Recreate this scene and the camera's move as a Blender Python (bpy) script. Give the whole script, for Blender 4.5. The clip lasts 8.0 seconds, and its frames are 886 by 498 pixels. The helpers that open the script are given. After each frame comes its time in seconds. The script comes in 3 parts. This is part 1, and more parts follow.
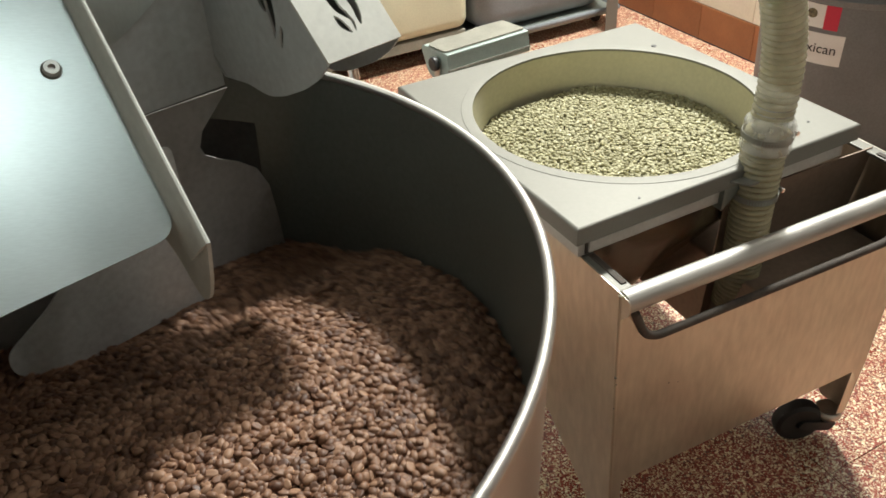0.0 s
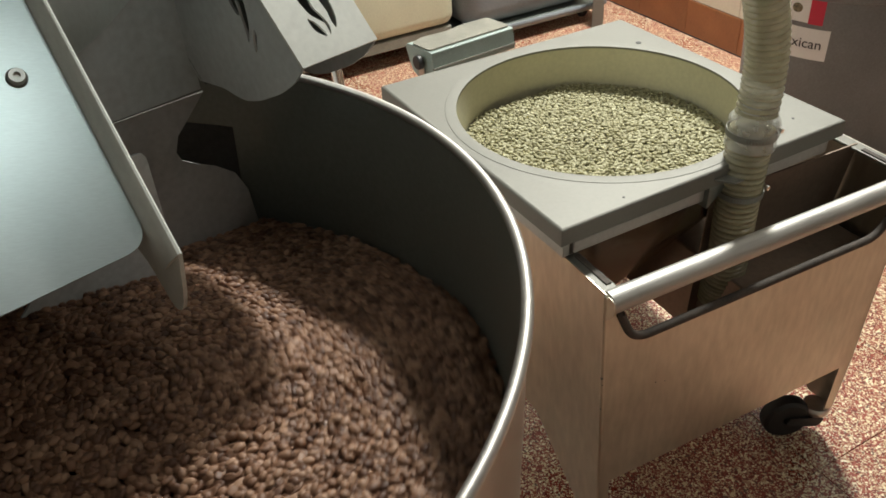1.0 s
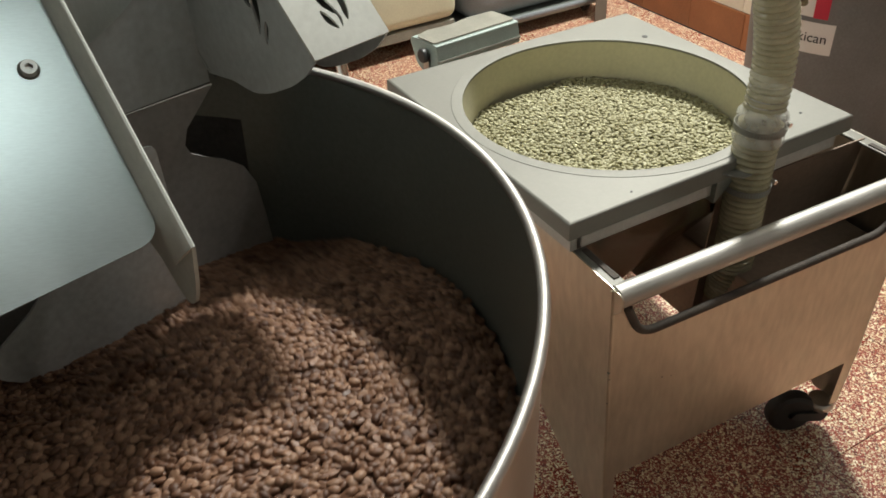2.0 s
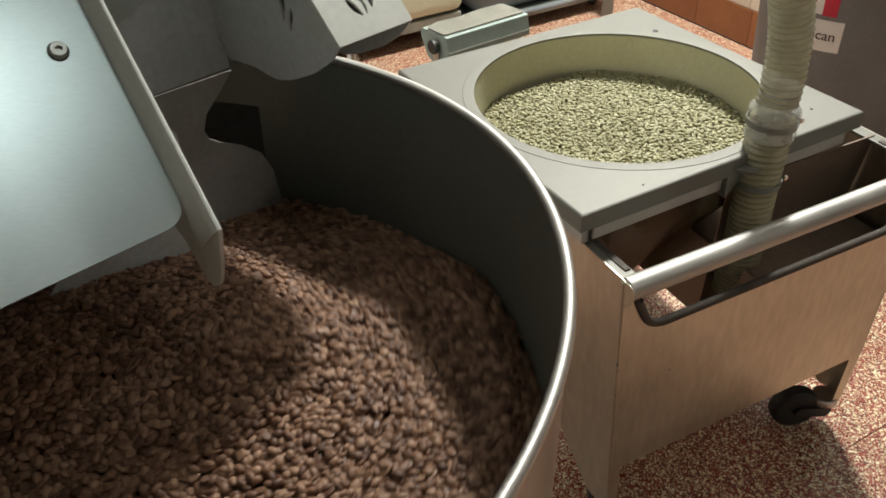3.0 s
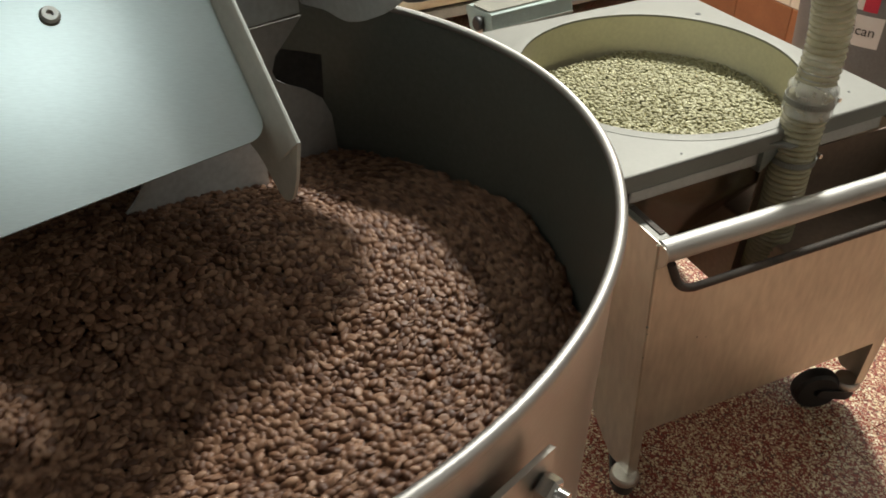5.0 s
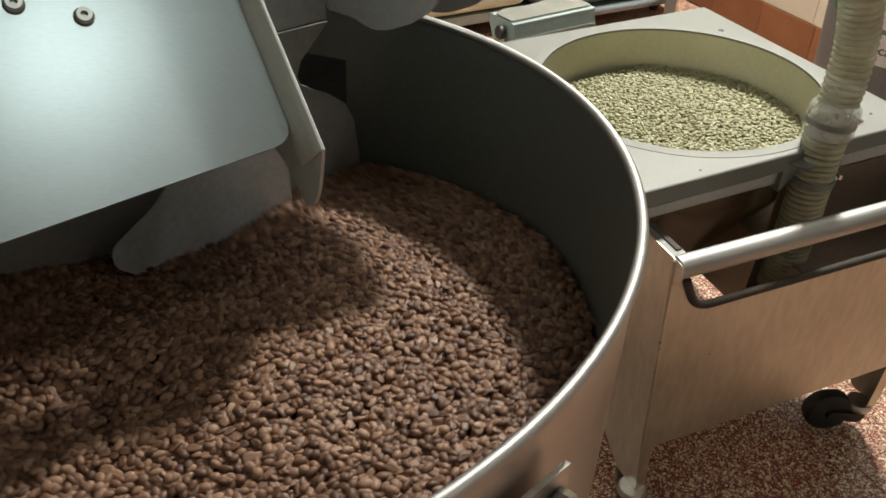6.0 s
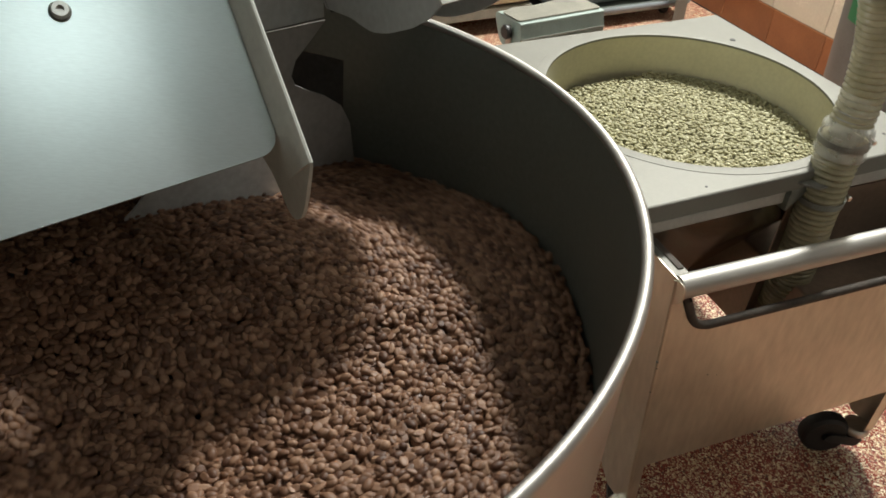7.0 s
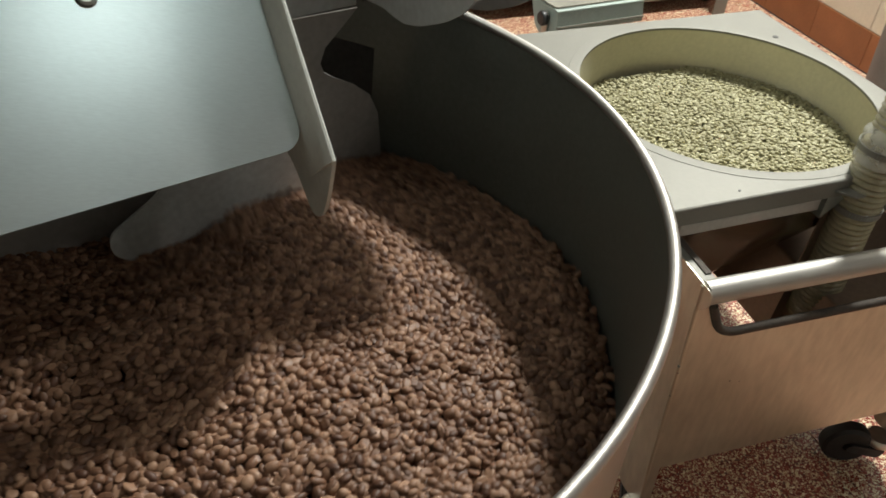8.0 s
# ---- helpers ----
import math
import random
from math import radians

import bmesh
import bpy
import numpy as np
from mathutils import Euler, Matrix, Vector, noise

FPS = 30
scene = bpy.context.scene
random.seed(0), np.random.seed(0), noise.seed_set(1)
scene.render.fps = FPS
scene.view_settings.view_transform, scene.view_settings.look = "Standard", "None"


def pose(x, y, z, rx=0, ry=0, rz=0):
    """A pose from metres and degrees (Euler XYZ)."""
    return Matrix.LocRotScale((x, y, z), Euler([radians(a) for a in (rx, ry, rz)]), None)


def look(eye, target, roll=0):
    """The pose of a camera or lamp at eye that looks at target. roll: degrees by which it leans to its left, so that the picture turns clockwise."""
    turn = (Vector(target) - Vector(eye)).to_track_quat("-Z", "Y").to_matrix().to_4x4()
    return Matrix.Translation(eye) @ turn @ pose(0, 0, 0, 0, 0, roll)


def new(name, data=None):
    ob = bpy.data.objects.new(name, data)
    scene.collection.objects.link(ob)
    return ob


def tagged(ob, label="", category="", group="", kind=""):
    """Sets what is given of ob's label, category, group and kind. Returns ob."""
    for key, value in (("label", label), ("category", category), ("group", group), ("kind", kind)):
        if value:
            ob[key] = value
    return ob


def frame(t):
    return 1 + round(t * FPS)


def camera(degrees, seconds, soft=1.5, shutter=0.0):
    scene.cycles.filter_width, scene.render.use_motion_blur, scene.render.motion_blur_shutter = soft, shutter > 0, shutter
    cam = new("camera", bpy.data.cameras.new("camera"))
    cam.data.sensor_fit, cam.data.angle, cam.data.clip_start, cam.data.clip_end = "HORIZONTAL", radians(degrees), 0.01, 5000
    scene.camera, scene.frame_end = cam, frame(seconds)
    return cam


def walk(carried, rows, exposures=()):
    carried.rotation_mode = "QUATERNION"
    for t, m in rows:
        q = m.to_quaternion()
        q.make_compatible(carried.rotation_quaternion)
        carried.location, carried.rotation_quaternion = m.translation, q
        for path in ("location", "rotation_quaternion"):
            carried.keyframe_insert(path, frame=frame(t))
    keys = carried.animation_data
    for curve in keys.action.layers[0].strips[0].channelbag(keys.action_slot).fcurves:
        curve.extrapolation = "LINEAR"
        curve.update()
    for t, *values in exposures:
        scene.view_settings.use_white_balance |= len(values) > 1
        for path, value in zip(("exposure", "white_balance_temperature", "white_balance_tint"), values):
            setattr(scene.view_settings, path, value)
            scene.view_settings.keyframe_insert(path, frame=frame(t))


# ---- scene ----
cam = camera(57.0, 8.0, 1.6, 0.9)
PATH = [
    (0, (-0.613, -0.783, 1.39), (0.114, 0.669, 0.223), -3.4),
    (0.5, (-0.602, -0.783, 1.39), (0.132, 0.665, 0.223), -3.6),
    (1, (-0.596, -0.776, 1.391), (0.146, 0.66, 0.214), -3.6),
    (1.5, (-0.599, -0.771, 1.39), (0.14, 0.661, 0.206), -3.7),
    (3, (-0.626, -0.766, 1.389), (0.11, 0.654, 0.188), -2.6),
    (3.5, (-0.643, -0.778, 1.383), (0.089, 0.638, 0.175), -2.3),
    (4, (-0.663, -0.8, 1.374), (0.063, 0.618, 0.164), -1.6),
    (4.5, (-0.68, -0.823, 1.368), (0.02, 0.607, 0.157), -1.5),
    (6, (-0.697, -0.821, 1.377), (-0.034, 0.638, 0.18), 0.5),
    (6.5, (-0.684, -0.801, 1.375), (-0.021, 0.652, 0.171), 1.8),
    (7, (-0.673, -0.779, 1.374), (-0.011, 0.666, 0.16), 2.9),
    (7.5, (-0.667, -0.763, 1.378), (-0.037, 0.68, 0.144), 3.5),
    (8, (-0.661, -0.756, 1.383), (-0.068, 0.678, 0.122), 4.3),
]
walk(cam, [(t, look(eye, target, roll)) for t, eye, target, roll in PATH],
     exposures=[(0, -0.32), (0.5, -0.62), (1.0, -0.66), (1.5, -0.68), (3.5, -0.66), (8, -0.64)])

# ---- light ----
world = bpy.data.worlds.new("room_air")
scene.world = world
world.use_nodes = True
world.node_tree.nodes["Background"].inputs[0].default_value = (0.9, 0.95, 1.0, 1)
world.node_tree.nodes["Background"].inputs[1].default_value = 0.05


def ceiling_lamp(x, y, z, size, watts, colour):
    data = bpy.data.lights.new("ceiling_light", "AREA")
    data.shape, data.size, data.energy, data.color = "DISK", size, watts, colour
    lamp = new("ceiling_light", data)
    lamp.location = (x, y, z)
    return lamp


CEIL = 3.5
# first two fit the shadows and panel highlight; last three are unseen, added fill
LAMPS = [(1.706, 1.52, 0.40, 345, (0.955, 0.96, 0.90)), (0.0, -0.88, 0.40, 2.9, (0.76, 1.0, 1.0)), (-2.7, -0.9, 0.30, 0.8, (1.0, 0.97, 0.92)),
         (0.6, 2.2, 0.25, 4, (1.0, 0.94, 0.84)), (1.7, -2.6, 0.30, 10, (1.0, 0.95, 0.88))]
for lx, ly, size, watts, colour in LAMPS:
    ceiling_lamp(lx, ly, CEIL - 0.06, size, watts, colour)


# ---- materials ----
def material(name, base, rough=0.5, metal=0.0, vary=0.12, scale=8.0, fine=120.0, bump=0.05, stretch=(1, 1, 1), spec=0.5, rvary=0.12, second=None, per_object=0.0):
    m = bpy.data.materials.new(name)
    m.use_nodes = True
    nt = m.node_tree
    b = nt.nodes["Principled BSDF"]
    b.inputs["Metallic"].default_value = metal
    b.inputs["Specular IOR Level"].default_value = spec
    tc = nt.nodes.new("ShaderNodeTexCoord")
    mp = nt.nodes.new("ShaderNodeMapping")
    mp.inputs["Scale"].default_value = stretch
    nt.links.new(tc.outputs["Object"], mp.inputs[0])
    n1, n2 = nt.nodes.new("ShaderNodeTexNoise"), nt.nodes.new("ShaderNodeTexNoise")
    n1.inputs["Scale"].default_value, n1.inputs["Detail"].default_value = scale, 5
    n2.inputs["Scale"].default_value, n2.inputs["Detail"].default_value = fine, 4
    nt.links.new(tc.outputs["Object"], n1.inputs["Vector"])
    nt.links.new(mp.outputs[0], n2.inputs["Vector"])
    add = nt.nodes.new("ShaderNodeMix")
    add.inputs[0].default_value = 0.4
    nt.links.new(n1.outputs["Fac"], add.inputs[2])
    nt.links.new(n2.outputs["Fac"], add.inputs[3])
    ramp = nt.nodes.new("ShaderNodeValToRGB")
    lo = second or tuple(max(0, c * (1 - 2 * vary)) for c in base)
    hi = tuple(min(1, c * (1 + 1.2 * vary)) for c in base)
    ramp.color_ramp.elements[0].position, ramp.color_ramp.elements[0].color = 0.32, (*lo, 1)
    ramp.color_ramp.elements[1].position, ramp.color_ramp.elements[1].color = 0.68, (*hi, 1)
    nt.links.new(add.outputs[0], ramp.inputs[0])
    colour = ramp.outputs[0]
    if per_object:
        info, hsv = nt.nodes.new("ShaderNodeObjectInfo"), nt.nodes.new("ShaderNodeHueSaturation")
        mr = nt.nodes.new("ShaderNodeMapRange")
        mr.inputs[3].default_value, mr.inputs[4].default_value = 1 - per_object, 1 + per_object
        nt.links.new(info.outputs["Random"], mr.inputs[0])
        nt.links.new(mr.outputs[0], hsv.inputs["Value"])
        nt.links.new(colour, hsv.inputs["Color"])
        colour = hsv.outputs[0]
    nt.links.new(colour, b.inputs["Base Color"])
    rr = nt.nodes.new("ShaderNodeMapRange")
    rr.inputs[3].default_value, rr.inputs[4].default_value = max(0.03, rough - rvary), min(1, rough + rvary)
    nt.links.new(add.outputs[0], rr.inputs[0])
    nt.links.new(rr.outputs[0], b.inputs["Roughness"])
    if bump:
        bp = nt.nodes.new("ShaderNodeBump")
        bp.inputs["Strength"].default_value, bp.inputs["Distance"].default_value = bump, 0.002
        nt.links.new(n2.outputs["Fac"], bp.inputs["Height"])
        nt.links.new(bp.outputs[0], b.inputs["Normal"])
    return m


def bean_material(name, dark, mid, light, rough, sheen=0.5):
    m = bpy.data.materials.new(name)
    m.use_nodes = True
    nt = m.node_tree
    b = nt.nodes["Principled BSDF"]
    geo, ramp, noise_tex, mix = (nt.nodes.new(k) for k in ("ShaderNodeNewGeometry", "ShaderNodeValToRGB", "ShaderNodeTexNoise", "ShaderNodeMix"))
    ramp.color_ramp.elements[0].color, ramp.color_ramp.elements[1].color = (*dark, 1), (*light, 1)
    e = ramp.color_ramp.elements.new(0.55)
    e.color = (*mid, 1)
    nt.links.new(geo.outputs["Random Per Island"], ramp.inputs[0])
    noise_tex.inputs["Scale"].default_value = 380
    mix.data_type, mix.blend_type = "RGBA", "MULTIPLY"
    mix.inputs[0].default_value = 0.5
    nt.links.new(ramp.outputs[0], mix.inputs[6])
    nt.links.new(noise_tex.outputs["Fac"], mix.inputs[7])
    nt.links.new(mix.outputs[2], b.inputs["Base Color"])
    b.inputs["Roughness"].default_value = rough
    b.inputs["Specular IOR Level"].default_value = sheen
    return m


def terrazzo_material():
    m = bpy.data.materials.new("red_terrazzo")
    m.use_nodes = True
    nt = m.node_tree
    b = nt.nodes["Principled BSDF"]
    geo = nt.nodes.new("ShaderNodeNewGeometry")
    layers = []
    for scale in (225, 430):
        v = nt.nodes.new("ShaderNodeTexVoronoi")
        v.inputs["Scale"].default_value = scale
        nt.links.new(geo.outputs["Position"], v.inputs["Vector"])
        sep = nt.nodes.new("ShaderNodeSeparateColor")
        nt.links.new(v.outputs["Color"], sep.inputs[0])
        layers.append((v, sep))
    ramp = nt.nodes.new("ShaderNodeValToRGB")
    ramp.color_ramp.interpolation = "CONSTANT"
    cols = [(0.0, (0.12, 0.022, 0.014)), (0.26, (0.22, 0.05, 0.03)), (0.44, (0.33, 0.19, 0.12)), (0.62, (0.52, 0.42, 0.27)), (0.82, (0.64, 0.57, 0.41)), (0.92, (0.11, 0.06, 0.045))]
    ramp.color_ramp.elements[0].position, ramp.color_ramp.elements[0].color = cols[0][0], (*cols[0][1], 1)
    ramp.color_ramp.elements[1].position, ramp.color_ramp.elements[1].color = cols[1][0], (*cols[1][1], 1)
    for p, c in cols[2:]:
        e = ramp.color_ramp.elements.new(p)
        e.color = (*c, 1)
    nt.links.new(layers[0][1].outputs[0], ramp.inputs[0])
    ramp2 = nt.nodes.new("ShaderNodeValToRGB")
    ramp2.color_ramp.interpolation = "CONSTANT"
    ramp2.color_ramp.elements[0].color, ramp2.color_ramp.elements[1].color = (0.2, 0.04, 0.025, 1), (0.52, 0.45, 0.31, 1)
    ramp2.color_ramp.elements[1].position = 0.70
    nt.links.new(layers[1][1].outputs[1], ramp2.inputs[0])
    mix = nt.nodes.new("ShaderNodeMix")
    mix.data_type = "RGBA"
    gt = nt.nodes.new("ShaderNodeMath")
    gt.operation, gt.inputs[1].default_value = "GREATER_THAN", 0.55
    nt.links.new(layers[0][1].outputs[2], gt.inputs[0])
    nt.links.new(gt.outputs[0], mix.inputs[0])
    nt.links.new(ramp.outputs[0], mix.inputs[6])
    nt.links.new(ramp2.outputs[0], mix.inputs[7])
    dirt = nt.nodes.new("ShaderNodeTexNoise")
    dirt.inputs["Scale"].default_value, dirt.inputs["Detail"].default_value = 3.5, 5
    nt.links.new(geo.outputs["Position"], dirt.inputs["Vector"])
    dr = nt.nodes.new("ShaderNodeMapRange")
    dr.inputs[3].default_value, dr.inputs[4].default_value = 0.95, 1.55
    nt.links.new(dirt.outputs["Fac"], dr.inputs[0])
    hsv = nt.nodes.new("ShaderNodeHueSaturation")
    nt.links.new(mix.outputs[2], hsv.inputs["Color"])
    nt.links.new(dr.outputs[0], hsv.inputs["Value"])
    nt.links.new(hsv.outputs[0], b.inputs["Base Color"])
    rr = nt.nodes.new("ShaderNodeMapRange")
    rr.inputs[3].default_value, rr.inputs[4].default_value = 0.16, 0.42
    nt.links.new(dirt.outputs["Fac"], rr.inputs[0])
    nt.links.new(rr.outputs[0], b.inputs["Roughness"])
    return m


def glow_material(name, colour, strength):
    m = bpy.data.materials.new(name)
    m.use_nodes = True
    b = m.node_tree.nodes["Principled BSDF"]
    b.inputs["Emission Color"].default_value = (*colour, 1)
    b.inputs["Emission Strength"].default_value = strength
    return m


def clear_plastic(name, base, rough, alpha):
    m = material(name, base, rough, vary=0.15, scale=14, fine=60, bump=0.02, rvary=0.05, spec=0.8)
    m.node_tree.nodes["Principled BSDF"].inputs["Alpha"].default_value = alpha
    return m


STEEL = material("brushed_stainless", (0.58, 0.555, 0.52), 0.34, 1.0, 0.10, 5, 90, 0.04, (1, 1, 14))
CART_STEEL = material("scuffed_brushed_stainless", (0.60, 0.56, 0.475), 0.38, 1.0, 0.14, 4, 22, 0.012, (3, 3, 0.9), rvary=0.16)
EDGING = material("dull_brown_rubber", (0.075, 0.060, 0.048), 0.75, 0, 0.25, 30, 200, 0.05)
FUNNEL_STEEL = material("worn_funnel_steel", (0.50, 0.45, 0.39), 0.22, 1.0, 0.10, 6, 90, 0.01, rvary=0.08)
# dark colour stands in for the shade inside the tray outlet
RECESS_SHADE = material("shaded_recess_steel", (0.10, 0.098, 0.092), 0.6, 0.2, 0.2, 12, 140, 0.02)
# the dark brown reflections inside the cart are put into this colour
INNER = material("dark_reflection_steel", (0.26, 0.195, 0.15), 0.40, 0.5, 0.14, 5, 90, 0.015)
# roaster sheet made darker: the apron's shade is put into its colour
APRON_STEEL = material("shaded_grey_sheet", (0.50, 0.49, 0.48), 0.45, 0.35, 0.12, 5, 120, 0.02)
NECK_GREY = material("dull_grey_sheet", (0.50, 0.50, 0.47), 0.5, 0.25, 0.10, 8, 140, 0.02)
STEEL_SOFT = material("satin_stainless", (0.196, 0.192, 0.168), 0.52, 0.3, 0.06, 4, 160, 0.02)
PANEL_STEEL = material("zinc_sheet", (0.70, 0.78, 0.785), 0.30, 0.8, 0.05, 6, 140, 0.015, (1, 8, 1), rvary=0.05)
CHROME = material("polished_tube", (0.78, 0.77, 0.74), 0.20, 1.0, 0.06, 9, 90, 0.01)
RIM_STEEL = material("polished_rim", (0.62, 0.595, 0.565), 0.46, 1.0, 0.04, 9, 90, 0.01)
BODY_STEEL = material("grey_roaster_sheet", (0.62, 0.66, 0.67), 0.42, 0.3, 0.10, 4, 120, 0.02)
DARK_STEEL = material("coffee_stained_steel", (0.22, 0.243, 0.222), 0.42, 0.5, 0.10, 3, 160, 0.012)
# olive tint holds light reflected by the green beans, besides the dust
HOPPER_STEEL = material("dusty_bean_tinted_steel", (0.53, 0.505, 0.36), 0.45, 0.4, 0.08, 5, 120, 0.02)
BLACK = material("black_rubber", (0.018, 0.017, 0.016), 0.55, 0, 0.3, 20, 200, 0.05)
DARK_PLASTIC = material("dark_plastic", (0.03, 0.03, 0.03), 0.45, 0, 0.3, 12, 150, 0.03)
CAN_GREY = material("grey_bin_plastic", (0.19, 0.195, 0.20), 0.55, 0, 0.12, 6, 160, 0.04)
TOTE_GREY = material("blue_grey_tote_plastic", (0.20, 0.22, 0.235), 0.5, 0, 0.12, 6, 160, 0.04)
CREAM = material("cream_plastic", (0.58, 0.58, 0.43), 0.5, 0, 0.08, 5, 140, 0.02)
TEAL = material("teal_grey_housing", (0.33, 0.40, 0.365), 0.5, 0, 0.10, 10, 200, 0.03)
DUSTY = material("dusty_grey_top", (0.22, 0.21, 0.17), 0.7, 0, 0.15, 14, 260, 0.06)
WOOD = material("brown_base_tile", (0.30, 0.115, 0.045), 0.35, 0, 0.18, 5, 60, 0.03, (1, 6, 1), per_object=0.06)
WALL_TILE = material("cream_wall_tile", (0.74, 0.69, 0.57), 0.25, 0, 0.05, 5, 90, 0.01, per_object=0.04)
PLASTER = material("wall_plaster", (0.48, 0.47, 0.44), 0.8, 0, 0.06, 3, 90, 0.04)
CEIL_WHITE = material("ceiling_white", (0.22, 0.225, 0.23), 0.85, 0, 0.04, 3, 90, 0.03)
GROUT = material("dark_grout", (0.12, 0.09, 0.07), 0.85, 0, 0.2, 9, 200, 0.05)
PAPER = material("white_paper", (0.82, 0.81, 0.79), 0.6, 0, 0.03, 9, 200, 0.0)
RED = material("flag_red", (0.62, 0.03, 0.07), 0.55, 0, 0.06, 9, 200, 0.0)
GREEN = material("flag_green", (0.02, 0.25, 0.10), 0.55, 0, 0.06, 9, 200, 0.0)
INK = material("black_ink", (0.012, 0.012, 0.012), 0.5, 0, 0.2, 9, 200, 0.0)
EMBLEM = material("emblem_brown", (0.20, 0.17, 0.10), 0.6, 0, 0.5, 120, 400, 0.0)
HOSE = clear_plastic("smoky_clear_hose", (0.47, 0.43, 0.27), 0.14, 0.70)
CHEEK_ZINC = material("matt_zinc", (0.80, 0.81, 0.75), 0.45, 0.2, 0.06, 6, 140, 0.015)
LIP_STEEL = material("worn_grey_steel", (0.74, 0.77, 0.78), 0.42, 0.25, 0.12, 6, 140, 0.02)
CUFF = clear_plastic("clear_cuff", (0.70, 0.70, 0.64), 0.07, 0.38)
TUBE = material("satin_tube", (0.52, 0.505, 0.47), 0.54, 1.0, 0.08, 9, 60, 0.02, (0.3, 4, 4))
TERRAZZO = terrazzo_material()
ROAST = bean_material("roasted_bean", (0.145, 0.064, 0.036), (0.325, 0.166, 0.095), (0.56, 0.327, 0.204), 0.50, 0.45)
RAW = bean_material("green_bean", (0.36, 0.330, 0.17), (0.50, 0.468, 0.27), (0.64, 0.605, 0.385), 0.55, 0.4)
# near-black: shade in the gaps between roasted beans is put into the colour
BED = material("shaded_roast_bed", (0.03, 0.014, 0.008), 0.7, 0, 0.4, 60, 160, 0.6)
# darker copy of the green bean colour, for shade between the beans
RAWBED = material("shaded_raw_bed", (0.16, 0.145, 0.07), 0.8, 0, 0.4, 60, 160, 0.6)
LAMP_GLOW = glow_material("lamp_diffuser", (1.0, 0.95, 0.86), 6.0)


# ---- mesh helpers ----
def part(name, bm, mat, parent=None, label="", smooth=False, m=None):
    me = bpy.data.meshes.new(name)
    bmesh.ops.recalc_face_normals(bm, faces=bm.faces)
    bm.to_mesh(me)
    bm.free()
    me.materials.append(mat)
    if smooth:
        me.set_sharp_from_angle(angle=radians(38))
        for p in me.polygons:
            p.use_smooth = True
    ob = new(name, me)
    if parent:
        ob.parent = parent
    if m is not None:
        ob.matrix_basis = m
    if label:
        ob["label"] = label
    return ob


def thing(name, x, y, z, label, category, group="", kind="", m=None):
    ob = new(name)
    ob.empty_display_size = 0.05
    ob.matrix_basis = m if m is not None else pose(x, y, z)
    return tagged(ob, label, category, group, kind)


def box(x0, x1, y0, y1, z0, z1, bevel=0.002, seg=2):
    bm = bmesh.new()
    bmesh.ops.create_cube(bm, size=1)
    for v in bm.verts:
        v.co = Vector((x0 + (v.co.x + 0.5) * (x1 - x0), y0 + (v.co.y + 0.5) * (y1 - y0), z0 + (v.co.z + 0.5) * (z1 - z0)))
    if bevel:
        bmesh.ops.bevel(bm, geom=bm.edges[:], offset=bevel, segments=seg, affect="EDGES", profile=0.5)
    return bm


def sweep(bm, rings, closed=False, caps=True):
    """Joins rings of points into a skin."""
    rows = [[bm.verts.new(p) for p in ring] for ring in rings]
    n = len(rows[0])
    pairs = list(zip(rows, rows[1:])) + ([(rows[-1], rows[0])] if closed else [])
    for a, b in pairs:
        for k in range(n):
            bm.faces.new((a[k], a[(k + 1) % n], b[(k + 1) % n], b[k]))
    if caps and not closed:
        bm.faces.new(rows[0][::-1])
        bm.faces.new(rows[-1])
    return bm


def revolve(profile, n=96, closed=True, bm=None, sx=1.0, sy=1.0):
    """Turns a profile of (radius, height) round the z axis; closed: the profile is a loop."""
    bm = bm or bmesh.new()
    rows = [[bm.verts.new((r * sx * math.cos(2 * math.pi * k / n), r * sy * math.sin(2 * math.pi * k / n), z)) for r, z in profile] for k in range(n)]
    for k in range(n):
        a, b = rows[k], rows[(k + 1) % n]
        for j in range(len(profile) - (0 if closed else 1)):
            i = (j + 1) % len(profile)
            bm.faces.new((a[j], b[j], b[i], a[i]))
    return bm


def pipe(points, radius, n=16, bm=None, closed=False, radii=None):
    """A round tube along points."""
    bm = bm or bmesh.new()
    pts = [Vector(p) for p in points]
    rings, up = [], None
    for k, p in enumerate(pts):
        a = pts[k - 1] if k or closed else p
        b = pts[(k + 1) % len(pts)] if k < len(pts) - 1 or closed else p
        d = (b - a).normalized()
        up = up or (Vector((0, 0, 1)) if abs(d.z) < 0.9 else Vector((0, 1, 0)))
        side = d.cross(up).normalized()
        up = side.cross(d).normalized()
        r = radii[k] if radii else radius
        rings.append([p + r * (math.cos(2 * math.pi * j / n) * side + math.sin(2 * math.pi * j / n) * up) for j in range(n)])
    return sweep(bm, rings, closed)


def sheet(outline, to_world, thick, holes=(), bevel=0.0):
    """A flat sheet from a 2D outline, laid by to_world(a, b, depth), thick deep, with holes."""
    bm = bmesh.new()
    loops = []
    for loop in (outline, *holes):
        vs = [bm.verts.new((a, b, 0)) for a, b in loop]
        loops += [bm.edges.new((vs[k], vs[(k + 1) % len(vs)])) for k in range(len(vs))]
    bmesh.ops.triangle_fill(bm, edges=loops, use_beauty=True)
    faces = bm.faces[:]
    got = bmesh.ops.extrude_face_region(bm, geom=faces)
    for v in [g for g in got["geom"] if isinstance(g, bmesh.types.BMVert)]:
        v.co.z = thick
    for v in bm.verts:
        v.co = Vector(to_world(v.co.x, v.co.y, v.co.z))
    return bm


